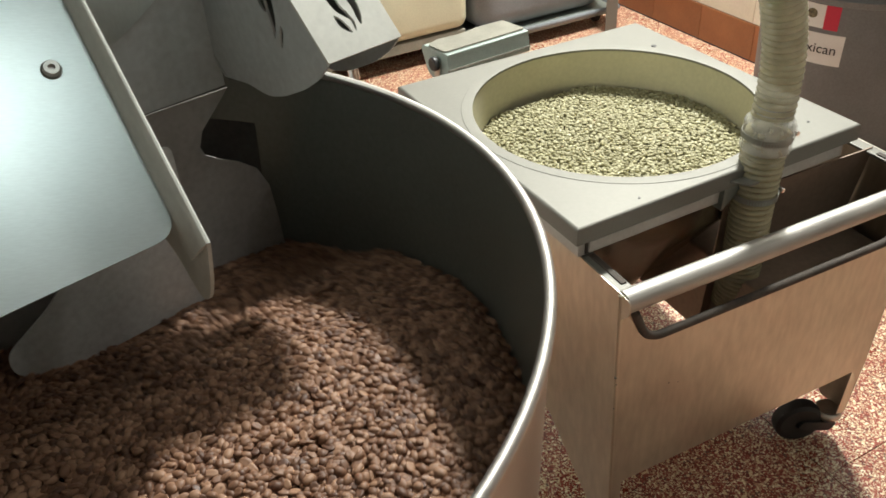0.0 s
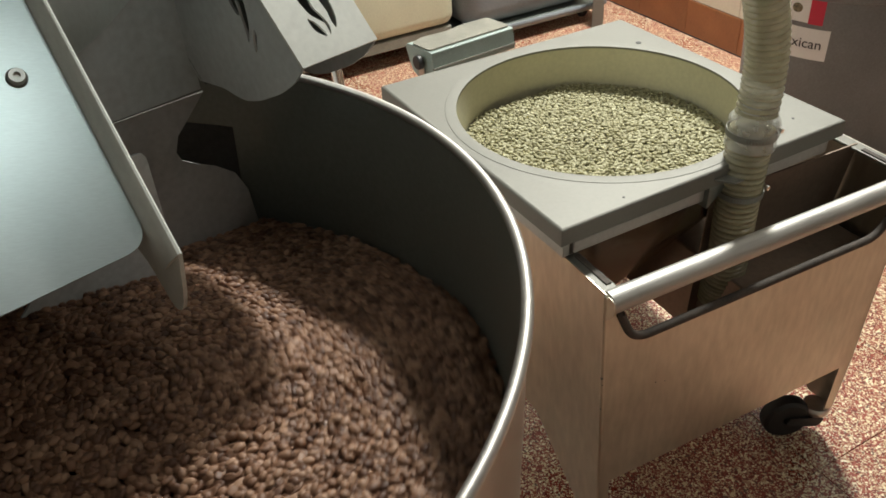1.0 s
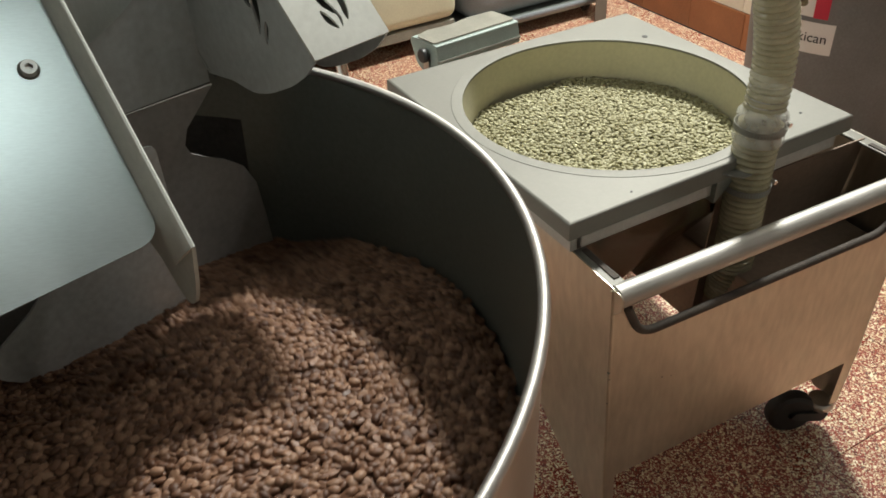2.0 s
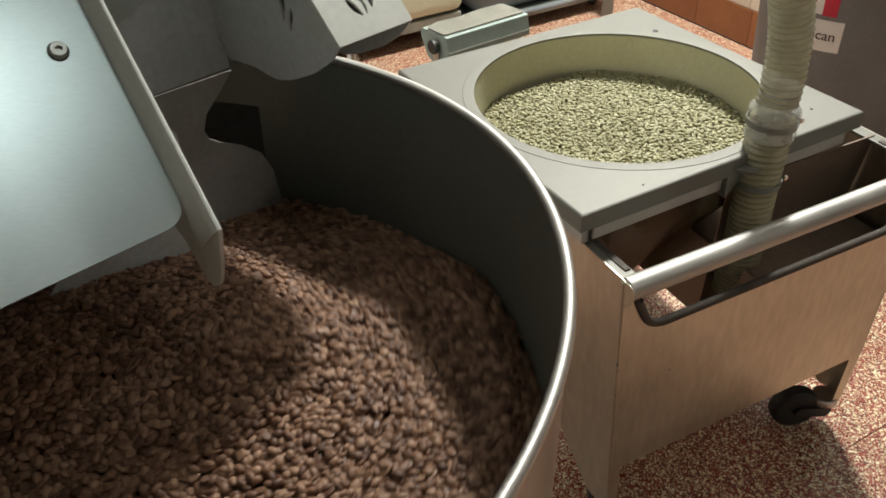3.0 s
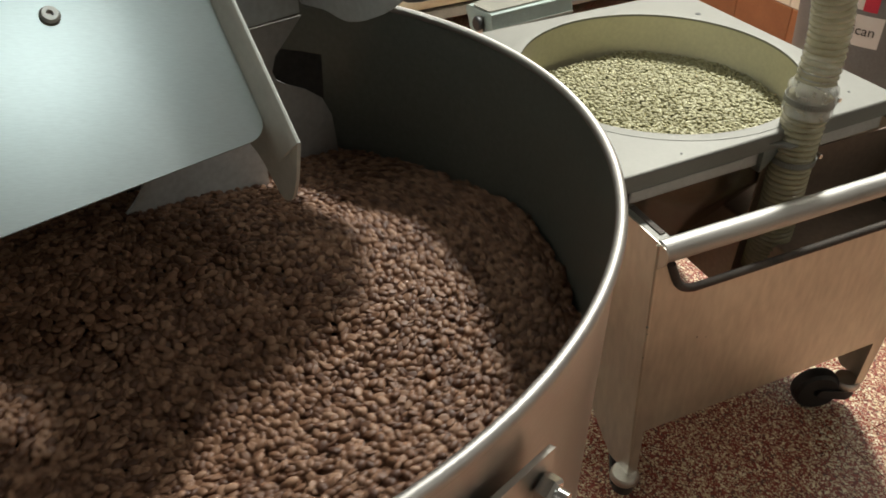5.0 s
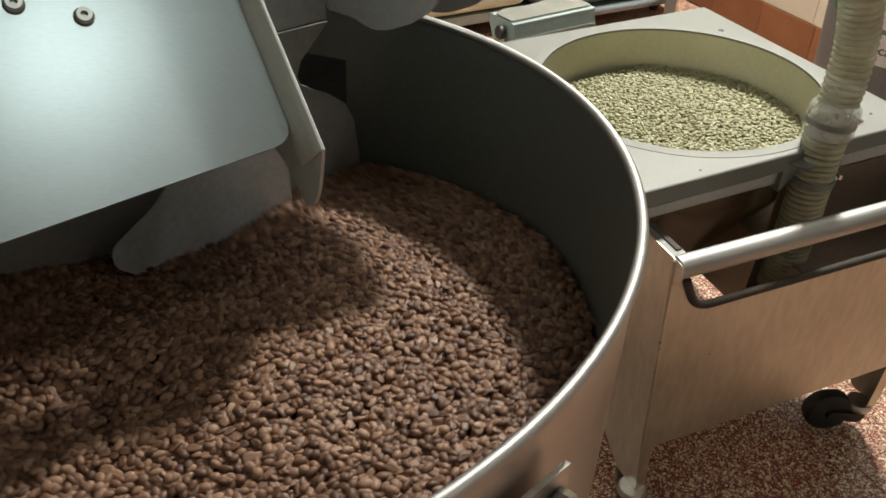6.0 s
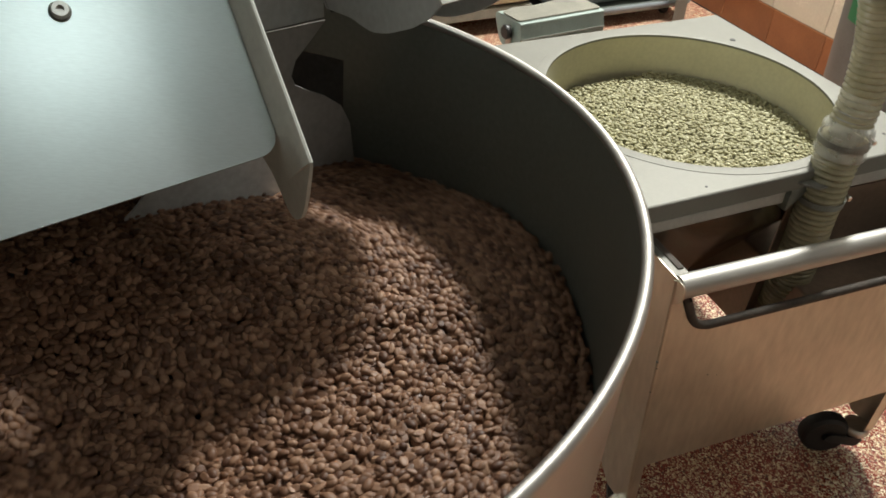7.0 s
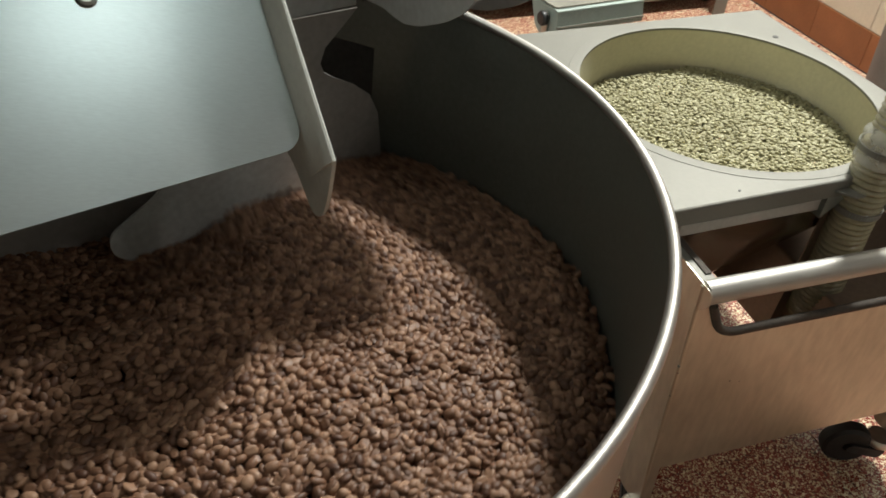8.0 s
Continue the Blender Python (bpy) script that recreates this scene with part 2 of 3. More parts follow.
def rounded(points, radius, n=6):
    """Rounds the corners of a 2D outline."""
    out = []
    for k, p in enumerate(points):
        p, a, b = Vector(p), Vector(points[k - 1]), Vector(points[(k + 1) % len(points)])
        r = radius[k] if isinstance(radius, (list, tuple)) else radius
        da, db = (a - p), (b - p)
        r = min(r, 0.45 * da.length, 0.45 * db.length)
        if r < 1e-5:
            out.append(tuple(p))
            continue
        s, e = p + da.normalized() * r, p + db.normalized() * r
        for j in range(n + 1):
            t = j / n
            out.append(tuple((1 - t) ** 2 * s + 2 * t * (1 - t) * p + t * t * e))
    return out


def smooth_path(points, n=12):
    """A smooth curve through points."""
    pts = [Vector(p) for p in points]
    pts = [2 * pts[0] - pts[1], *pts, 2 * pts[-1] - pts[-2]]
    out = []
    for k in range(1, len(pts) - 2):
        p0, p1, p2, p3 = pts[k - 1:k + 3]
        for j in range(n):
            t = j / n
            out.append(0.5 * (2 * p1 + (p2 - p0) * t + (2 * p0 - 5 * p1 + 4 * p2 - p3) * t * t + (3 * p1 - p0 - 3 * p2 + p3) * t ** 3))
    return out + [pts[-2]]


def hexbolt(r, h, bm=None):
    bm = bm or bmesh.new()
    ring = [(r * math.cos(math.pi * k / 3), r * math.sin(math.pi * k / 3)) for k in range(6)]
    sweep(bm, [[(a, b, 0) for a, b in ring], [(a, b, h * 0.8) for a, b in ring], [(0.85 * a, 0.85 * b, h) for a, b in ring]])
    return bm


# ---- room ----
X0, X1, Y0, Y1 = -3.2, 1.95, -3.2, 2.95
floor = tagged(new("floor"), "red and cream terrazzo tile floor with chips and thin joints", "floor", kind="structure")
part("screed", box(X0, X1, Y0, Y1, -0.10, -0.006, 0), GROUT, floor)


def wall(name, x0, x1, y0, y1, label):
    ob = part(name, box(x0, x1, y0, y1, 0, CEIL, 0), PLASTER)
    return tagged(ob, label, "wall", kind="structure")


wall_east = wall("wall_east", X1 + 0.012, X1 + 0.15, Y0, Y1, "cream tiled wall above a brown tiled base")
wall("wall_north", X0, X1 + 0.15, Y1, Y1 + 0.15, "plain cream plastered wall")
wall("wall_west", X0 - 0.15, X0, Y0, Y1 + 0.15, "plain cream plastered wall")
wall("wall_south", X0 - 0.15, X1 + 0.15, Y0 - 0.15, Y0, "plain cream plastered wall")
tagged(part("ceiling", box(X0, X1, Y0, Y1, CEIL, CEIL + 0.12, 0), CEIL_WHITE), "plain white ceiling", "ceiling", kind="structure")

# ---- hopper cart ----
SIDE, TOP = 0.60, 0.709
CX, CY, CR = 0.30, 0.297, 0.264
cart = thing("hopper_cart", 0.3, 0.25, 0, "stainless steel hopper cart with square lid, tube handle and black casters", "cart")
cart_inv = pose(-0.3, -0.25, 0)
FR = cart_inv @ pose(0.018, -0.086, 0, 0, 0, -2.3)


def lid_mesh():
    bm = bmesh.new()
    n = 128
    def square(a, half):
        c, s = math.cos(a), math.sin(a)
        k = half / max(abs(c), abs(s))
        return k * c, k * s
    half = SIDE / 2
    prof = []
    for k in range(n):
        a = 2 * math.pi * k / n
        cx, cy = CX + CR * math.cos(a), CY + CR * math.sin(a)
        row = [(cx, cy, TOP - 0.006), (cx + 0.001 * math.cos(a), cy + 0.001 * math.sin(a), TOP)]
        for inset, z in ((0.004, TOP), (0.0012, TOP - 0.0012), (0.0, TOP - 0.004), (0.0, TOP - 0.030), (0.0015, TOP - 0.031), (0.003, TOP - 0.030), (0.003, TOP - 0.010)):
            x, y = square(a, half - inset)
            row.append((0.3 + x, 0.3 + y, z))
        prof.append([bm.verts.new(p) for p in row])
    for k in range(n):
        a, b = prof[k], prof[(k + 1) % n]
        for j in range(len(a) - 1):
            bm.faces.new((a[j], b[j], b[j + 1], a[j + 1]))
    return bm


part("lid", lid_mesh(), STEEL_SOFT, cart, "matt grey square steel lid with a round opening", False, cart_inv)
ring = revolve([(CR - 0.001, -0.004), (CR - 0.001, 0.0006), (CR + 0.0005, 0.0008), (CR + 0.0195, 0.0008), (CR + 0.0202, 0.0002), (CR + 0.0202, -0.002)], 128, False)
part("opening_flange", ring, STEEL_SOFT, cart, "thin steel ring", True, cart_inv @ pose(CX, CY, TOP))
bowl = revolve([(CR, 0.0), (CR - 0.001, -0.108), (0.06, -0.40), (0.06, -0.47), (0.063, -0.47), (0.063, -0.40), (CR + 0.002, -0.108), (CR + 0.003, -0.001)], 96, True)
part("hopper", bowl, HOPPER_STEEL, cart, "dusty steel hopper with a funnel bottom, bean reflections put into its tint", True, cart_inv @ pose(CX, CY, TOP - 0.003))
funnel = revolve([(CR + 0.004, -0.030), (CR + 0.005, -0.109), (0.072, -0.390), (0.066, -0.475), (0.064, -0.475), (0.069, -0.391), (CR + 0.003, -0.110), (CR + 0.0035, -0.030)], 96, False)
part("funnel", funnel, FUNNEL_STEEL, cart, "smooth steel funnel below the hopper", True, cart_inv @ pose(CX, CY, TOP - 0.003))
neck = bmesh.new()
for b in (box(0.018, 0.582, 0.014, 0.018, 0.645, 0.690, 0.001), box(0.018, 0.582, 0.58, 0.584, 0.645, 0.690, 0.001), box(0.014, 0.018, 0.014, 0.584, 0.645, 0.690, 0.001), box(0.582, 0.586, 0.014, 0.584, 0.645, 0.690, 0.001)):
    me = bpy.data.meshes.new("tmp")
    b.to_mesh(me)
    neck.from_mesh(me)
    b.free()
part("neck", neck, NECK_GREY, cart, "", False, cart_inv)
part("neck_gap", box(0.026, 0.262, 0.0115, 0.0138, 0.648, 0.676, 0.0005), EDGING, cart, "", False, cart_inv)
part("neck_trim", box(0.03, 0.258, 0.007, 0.0115, 0.652, 0.672, 0.0015), NECK_GREY, cart, "", False, cart_inv)
FW, FD = 0.648, 0.76


def front_outline():
    pts = [(0.0, 0.636), (0.019, 0.21), (0.028, 0.074), (0.046, 0.074), (0.042, 0.198), (FW - 0.044, 0.198), (FW - 0.050, 0.074), (FW - 0.026, 0.074), (FW - 0.012, 0.21), (FW, 0.636)]
    return rounded(pts, [0.003, 0, 0.008, 0.008, 0.004, 0.004, 0.008, 0.008, 0, 0.003])


slot_loop = rounded([(0.026, 0.596), (0.056, 0.530), (FW - 0.056, 0.530), (FW - 0.026, 0.596)], [0.004, 0.050, 0.050, 0.004], 8)
part("front_panel", sheet(front_outline(), lambda a, b, d: (a, d, b), 0.003, [slot_loop]), CART_STEEL, cart, "scuffed brushed steel panel with a hand slot", False, FR)
part("back_bar", box(0.004, FW - 0.004, FD - 0.02, FD, 0.56, 0.634, 0.002), STEEL, cart, "", False, FR)
for x, s in ((0.0, 1), (FW, -1)):
    low = 0.20
    out = rounded([(-0.021, 0.640), (-0.021, 0.612), (0.0, 0.590), (0.0, 0.080), (0.060, 0.074), (0.200, low), (FD - 0.200, low), (FD - 0.045, 0.074), (FD, 0.080), (FD, 0.640)], [0.012, 0.012, 0.006, 0.006, 0.006, 0.006, 0.006, 0.006, 0.006, 0.006])
    part("side_panel", sheet(out, lambda a, b, d, x=x, s=s: (x + s * (d + (0.636 - b) * 0.044), a, b), 0.003), CART_STEEL, cart, "", False, FR)
    part("side_rail", box(x + s * 0.0005 if s > 0 else x - 0.026, x + 0.026 if s > 0 else x - 0.0005, 0.006, FD - 0.006, 0.634, 0.640, 0.0015), STEEL_SOFT, cart, "", False, FR)
    part("rail_gasket", box(x + s * 0.018 - 0.005, x + s * 0.018 + 0.005, 0.018, 0.10, 0.6395, 0.6425, 0.001), EDGING, cart, "", False, FR)
trim = [(a, -0.001, b) for a, b in rounded([(0.028, 0.594), (0.058, 0.528), (FW - 0.058, 0.528), (FW - 0.028, 0.594)], [0.002, 0.050, 0.050, 0.002], 10)[2:-2]]
part("slot_edging", pipe(trim, 0.0072, 10), EDGING, cart, "black rubber edging", True, FR)
part("handle", pipe([(0.0025, -0.003, 0.626), (0.01, -0.003, 0.626), (FW - 0.01, -0.003, 0.626), (FW - 0.0025, -0.003, 0.626)], 0.0185, 24), TUBE, cart, "satin steel tube handle", True, FR)
part("rear_handle", pipe([(-0.004, FD + 0.003, 0.628), (FW + 0.004, FD + 0.003, 0.628)], 0.0185, 24), TUBE, cart, "", True, FR)
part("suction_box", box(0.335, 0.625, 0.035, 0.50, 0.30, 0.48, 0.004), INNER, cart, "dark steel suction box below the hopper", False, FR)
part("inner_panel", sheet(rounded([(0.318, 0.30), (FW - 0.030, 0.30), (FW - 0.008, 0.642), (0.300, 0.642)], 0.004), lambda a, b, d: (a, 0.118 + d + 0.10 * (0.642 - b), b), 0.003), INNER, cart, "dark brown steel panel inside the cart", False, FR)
bracket = sheet([(0.0, 0.0), (0.07, 0.0), (0.0, -0.055)], lambda a, b, d: (0.296 + a * 0.9, 0.004 + d, 0.690 + b), 0.05)
tab = sheet(rounded([(0.298, 0.0), (0.352, 0.0), (0.338, -0.026), (0.318, -0.026)], 0.003), lambda a, b, d: (a, b, 0.690 + d), 0.003)
part("lid_tab", tab, STEEL_SOFT, cart, "", False, cart_inv)
for x, y, w in ((0.541, 0.470, 0.012), (0.532, 0.055, 0.005), (0.130, 0.020, 0.004)):
    dot = bmesh.new()
    bmesh.ops.create_cone(dot, cap_ends=True, segments=14, radius1=w / 2, radius2=w / 2, depth=0.0012)
    part("rivet", dot, DARK_PLASTIC, cart, "", True, cart_inv @ pose(x, y, TOP + 0.0003))
# first two dark balls stand in for shaded dents, the others are welds
for x, z, w in ((0.118, 0.405, 0.004), (0.138, 0.398, 0.003), (0.006, 0.47, 0.006), (0.008, 0.455, 0.005), (0.009, 0.40, 0.004)):
    dot = bmesh.new()
    bmesh.ops.create_icosphere(dot, subdivisions=1, radius=w / 2)
    part("dent_shade_and_weld_spot", dot, DARK_STEEL, cart, "", True, FR @ pose(x, 0.0005, z))
part("corner_fold", pipe([(0.0008, 0.0022, 0.636), (0.0194, 0.0022, 0.21), (0.0284, 0.0022, 0.08)], 0.0036, 12), CART_STEEL, cart, "", True, FR)
part("hose_bracket", bracket, DARK_STEEL, cart, "", False, cart_inv)


def caster(x, y, swing):
    c = FR @ pose(x, y, 0, 0, 0, swing)
    top = part("caster", revolve([(0.0, 0.079), (0.024, 0.079), (0.0275, 0.075), (0.0285, 0.066), (0.025, 0.060), (0.0, 0.058)], 28, False), STEEL, cart, "caster with chrome collar and black wheel", True, c)
    part("stem", revolve([(0.020, 0.062), (0.021, 0.034), (0.010, 0.028), (0.010, 0.062)], 20), DARK_PLASTIC, top, "", True)
    fork = bmesh.new()
    for s in (-1, 1):
        me = bpy.data.meshes.new("tmp")
        b = sheet(rounded([(-0.012, 0.056), (0.016, 0.060), (0.060, 0.064), (0.068, 0.050), (0.058, 0.042), (0.000, 0.034)], 0.006), lambda a, bb, d, s=s: (a, s * (0.021 + d), bb), 0.003)
        b.to_mesh(me)
        fork.from_mesh(me)
        b.free()
    part("fork", fork, DARK_PLASTIC, top)
    part("wheel", revolve([(0.010, -0.017), (0.042, -0.018), (0.049, -0.012), (0.051, 0.0), (0.049, 0.012), (0.042, 0.018), (0.010, 0.017)], 40), BLACK, top, "black rubber wheel", True, pose(0.062, 0, 0.051, 90, 0, 0))


caster(0.026, 0.010, 60)
caster(FW - 0.048, 0.022, 158)
caster(0.03, FD - 0.03, 70)
caster(FW - 0.03, FD - 0.03, 20)

# ---- hose ----
hose = thing("suction_hose", 0.37, 0.0, 0.46, "smoky clear ribbed suction hose with clamps, standing in the cart", "hose")
hose_inv = pose(-0.37, 0, -0.46)


def ribbed(points, r, pitch, n=22):
    pts = smooth_path(points, 24)
    dist = [0.0]
    for a, b in zip(pts, pts[1:]):
        dist.append(dist[-1] + (b - a).length)
    total = dist[-1]
    m = int(total / pitch) * 8
    out, radii, k = [], [], 0
    for j in range(m + 1):
        d = total * j / m
        while k < len(dist) - 2 and dist[k + 1] < d:
            k += 1
        t = (d - dist[k]) / max(1e-9, dist[k + 1] - dist[k])
        out.append(pts[k].lerp(pts[k + 1], min(1, t)))
        radii.append(r * (1 + 0.10 * (math.sqrt(abs(math.cos(math.pi * d / pitch))) * 2 - 1.5)))
    return pipe(out, r, n, radii=radii)


part("lower_hose", ribbed([(0.385, 0.025, 0.40), (0.372, 0.006, 0.50), (0.362, 0.0, 0.62), (0.364, 0.0, 0.735), (0.367, 0.001, 0.765)], 0.0345, 0.0106), HOSE, hose, "", True, hose_inv)
part("upper_hose", ribbed([(0.370, 0.002, 0.790), (0.374, 0.004, 0.84), (0.372, 0.008, 0.90), (0.352, 0.012, 0.98), (0.31, 0.02, 1.10), (0.25, 0.05, 1.30), (0.22, 0.08, 1.6), (0.22, 0.1, CEIL)], 0.0315, 0.0106), HOSE, hose, "", True, hose_inv)
cuff = [(0.0335, -0.006), (0.0395, -0.004), (0.0408, 0.002), (0.0392, 0.008), (0.0392, 0.016), (0.0410, 0.021), (0.0395, 0.027), (0.0395, 0.034), (0.0405, 0.039), (0.0385, 0.045), (0.0315, 0.050), (0.0285, 0.053), (0.0285, 0.070), (0.0270, 0.070), (0.0270, 0.0)]
part("cuff", revolve(cuff, 48), CUFF, hose, "clear plastic hose cuff", True, hose_inv @ pose(0.366, 0.001, 0.738, 0, 3, 0))
part("cuff_clip", box(0.034, 0.052, -0.012, 0.006, 0.004, 0.030, 0.005, 3), CUFF, hose, "", True, hose_inv @ pose(0.366, 0.001, 0.738, 0, 3, 0))


def clamp(m, r):
    band = part("hose_clamp", revolve([(r, -0.005), (r + 0.0015, -0.005), (r + 0.0015, 0.005), (r, 0.005)], 48), STEEL_SOFT, hose, "slotted steel hose clamp", True, m)
    for k in range(9):
        a = radians(-150 + 7 * k)
        part("slot", box(0, 0.0012, -0.0009, 0.0009, -0.0035, 0.0035, 0), DARK_STEEL, band, "", False, pose((r + 0.0008) * math.cos(a), (r + 0.0008) * math.sin(a), 0, 0, 0, -150 + 7 * k))
    part("screw", hexbolt(0.005, 0.016), CHROME, band, "", False, pose(r + 0.004, -0.008, 0, 90, 0, 0))


clamp(hose_inv @ pose(0.366, 0.001, 0.758, 0, 3, 0), 0.0385)
clamp(hose_inv @ pose(0.362, 0.0, 0.652), 0.0368)

# ---- cooling tray ----
TRAY_N = Vector((0.0608, 0.0321, 1)).normalized()
TRAY = Matrix.Translation((-0.7306, -0.1622, 1.0428)) @ Vector((0, 0, 1)).rotation_difference(TRAY_N).to_matrix().to_4x4()
TR = 0.459
tray = thing("cooling_tray", 0, 0, 0, "round stainless cooling tray with dark stained inside and bright rim", "cooling tray", m=TRAY)
OUT_A, OUT_B, OUT_TOP, OUT_LOW = 42.0, 78.0, -0.078, -0.215


def with_outlet(bm):
    """Cuts the outlet beside the apron out of a wall of the tray."""
    gone = []
    for f in bm.faces:
        c = f.calc_center_median()
        if OUT_A < math.degrees(math.atan2(c.y, c.x)) < OUT_B and OUT_LOW < c.z < OUT_TOP and math.hypot(c.x, c.y) > 0.4:
            gone.append(f)
    bmesh.ops.delete(bm, geom=gone, context="FACES")
    return bm


part("tray_wall", with_outlet(revolve([(TR, -0.002), (TR + 0.003, -0.002), (TR + 0.003, OUT_TOP), (TR + 0.003, OUT_LOW), (TR + 0.003, -0.40), (TR - 0.012, -0.42), (TR - 0.012, -1.02), (TR - 0.016, -1.02), (TR - 0.016, -0.42), (TR, -0.39), (TR, OUT_LOW), (TR, OUT_TOP)], 160)), STEEL, tray, "brushed steel drum wall", True)
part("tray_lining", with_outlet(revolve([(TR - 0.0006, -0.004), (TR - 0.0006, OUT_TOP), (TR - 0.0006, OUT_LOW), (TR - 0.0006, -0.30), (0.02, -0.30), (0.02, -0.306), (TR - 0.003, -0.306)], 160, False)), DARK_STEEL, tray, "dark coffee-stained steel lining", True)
outlet = bmesh.new()
ring = []
for k in range(17):
    a = radians(OUT_A - 1 + (OUT_B - OUT_A + 2) * k / 16)
    ring.append([outlet.verts.new((r * math.cos(a), r * math.sin(a), z)) for r, z in ((TR + 0.0035, OUT_TOP + 0.002), (TR + 0.045, OUT_TOP - 0.004), (TR + 0.045, OUT_LOW - 0.002), (TR + 0.0035, OUT_LOW - 0.002))])
for a, b in zip(ring, ring[1:]):
    for j in range(3):
        outlet.faces.new((a[j], b[j], b[j + 1], a[j + 1]))
outlet.faces.new(ring[0])
outlet.faces.new(ring[-1][::-1])
part("outlet", outlet, RECESS_SHADE, tray, "outlet in the tray wall beside the apron, coloured dark for its shade", True)
part("rim", revolve([(TR + 0.0015 + 0.0046 * math.cos(2 * math.pi * k / 12), 0.0046 * math.sin(2 * math.pi * k / 12)) for k in range(12)], 160), RIM_STEEL, tray, "bright rolled steel rim", True)
def tab_point(a, b, d):
    r = TR + 0.012 + d
    return (r * math.cos(a), r * math.sin(a), b)


tab = rounded([(radians(-61.6), -0.036), (radians(-76), -0.036), (radians(-76), -0.17), (radians(-61.6), -0.17)], 0.004, 3)
plate = part("bolt_tab", sheet(tab, tab_point, 0.004), STEEL, tray, "steel tab bolted to the tray wall")
BR = pose((TR + 0.016) * math.cos(radians(-63.2)), (TR + 0.016) * math.sin(radians(-63.2)), -0.058, 0, 90, -63.2)
part("bolt", hexbolt(0.010, 0.010), CHROME, plate, "", False, BR)
part("bolt_shank", revolve([(0.0, 0.0), (0.0055, 0.0), (0.0055, 0.017), (0.0, 0.018)], 14, False), CHROME, plate, "", True, BR)

# ---- roaster ----
E1 = Vector((-0.967, -0.255, 0)).normalized()
E2 = Vector((-0.18, 0.687, 0.706)).normalized()
EN = E1.cross(E2).normalized()
if EN.y > 0:
    EN = -EN
HO = Vector((-0.561, -0.194, 1.026))
NF = Vector((0.255, -0.967, 0)).normalized()
roaster = thing("coffee_roaster", -0.75, 0.45, 0, "grey sheet steel coffee roaster with sloped discharge chute over the tray", "coffee roaster")
R_INV = pose(0.75, -0.45, 0)


def hood(a, b, c):
    return HO + a * E1 + b * E2 + c * EN


def face_at(e, z, out):
    """A point of the upright front face: e along it, z up, out towards the tray."""
    p = Vector((-0.43, 0.103, 0)) + (e + 0.200) * E1 + out * NF
    return (p.x, p.y, z)


SK = -0.075
panel_out = rounded([(-0.004, -0.003), (0.62, -0.003), (0.62, 0.48), (-0.004 + SK * 0.48, 0.48)], [0.022, 0.01, 0.01, 0.01], 8)
chute_panel = part("chute_panel", sheet(panel_out, lambda a, b, d: hood(a, b, d), 0.003), PANEL_STEEL, roaster, "pale zinc sheet panel with round screws", False, R_INV)
for a, b in ((0.017, 0.160), (0.115, 0.148), (0.160, 0.170), (0.30, 0.15)):
    m = R_INV @ Matrix.Translation(hood(a, b, 0.003)) @ EN.to_track_quat("Z", "Y").to_matrix().to_4x4()
    s = part("screw", revolve([(0.0, 0.0), (0.0070, 0.0), (0.0070, 0.004), (0.0060, 0.0055), (0.0028, 0.0055), (0.0025, 0.002), (0.0, 0.002)], 24, False), STEEL, roaster, "round steel screw head", True, m)
    part("washer", revolve([(0.006, 0.0), (0.0082, 0.0), (0.0082, 0.0012), (0.006, 0.0012)], 24), STEEL_SOFT, s, "", True)
cheek_out = [(0.48, 0.036), (-0.026, 0.033), (-0.031, 0.026), (-0.047, 0.001), (-0.055, -0.016), (-0.058, -0.030), (-0.052, -0.043), (-0.036, -0.047), (-0.005, -0.051), (0.03, -0.072), (0.07, -0.108), (0.130, -0.108), (0.152, -0.088), (0.094, -0.008), (0.48, -0.008)]
cheek_out = rounded(cheek_out, [0, 0.002, 0.004, 0.01, 0.01, 0.010, 0.008, 0.008, 0.012, 0.012, 0.02, 0.01, 0.01, 0.004, 0], 4)
part("chute_cheek", sheet(cheek_out, lambda a, b, d: hood(-0.010 - 0.062 * a - d, a, b), 0.0035), CHEEK_ZINC, roaster, "side cheek of the chute with a rounded tip", False, R_INV)
FOLD = [(0.0, 0.0300), (0.0006, 0.0335), (0.0022, 0.0352), (0.0042, 0.0350), (0.0060, 0.0325), (0.0075, 0.0270), (0.0086, 0.0180), (0.0091, 0.0060), (0.0091, -0.004)]
fold_rings = []
for a in (-0.026, -0.02, 0.0, 0.12, 0.24, 0.36, 0.48):
    k = (0.0092 - 0.013 * a) / 0.0092
    fold_rings.append([hood(-0.0137 - 0.062 * a + w * k, a, c) for w, c in FOLD])
part("cheek_flange", sweep(bmesh.new(), fold_rings), CHEEK_ZINC, roaster, "rounded pale fold along the cheek", True, R_INV)
part("far_cheek", sheet(cheek_out, lambda a, b, d: hood(0.63 + d, a, b), 0.0035), PANEL_STEEL, roaster, "", False, R_INV)
lip_out = rounded([(0.130, 0.828), (0.128, 0.852), (0.070, 0.886), (-0.02, 1.0), (-0.09, 1.0), (-0.09, 0.80), (0.10, 0.80)], [0.012, 0.02, 0.02, 0.01, 0.01, 0.01, 0.03], 6)
part("chute_lip", sheet(lip_out, lambda a, b, d: face_at(a, b, 0.060 + d), 0.003), LIP_STEEL, roaster, "grey steel lip with rounded corner under the chute", False, R_INV)
plate_out = [(0.40, 1.011), (-0.091, 1.011), (-0.196, 1.009), (-0.176, 0.990), (-0.154, 0.970), (-0.147, 0.952), (-0.151, 0.940), (-0.166, 0.929), (-0.190, 0.915), (-0.212, 0.896), (-0.224, 0.868), (-0.228, 0.82), (-0.230, 0.77), (0.40, 0.77)]
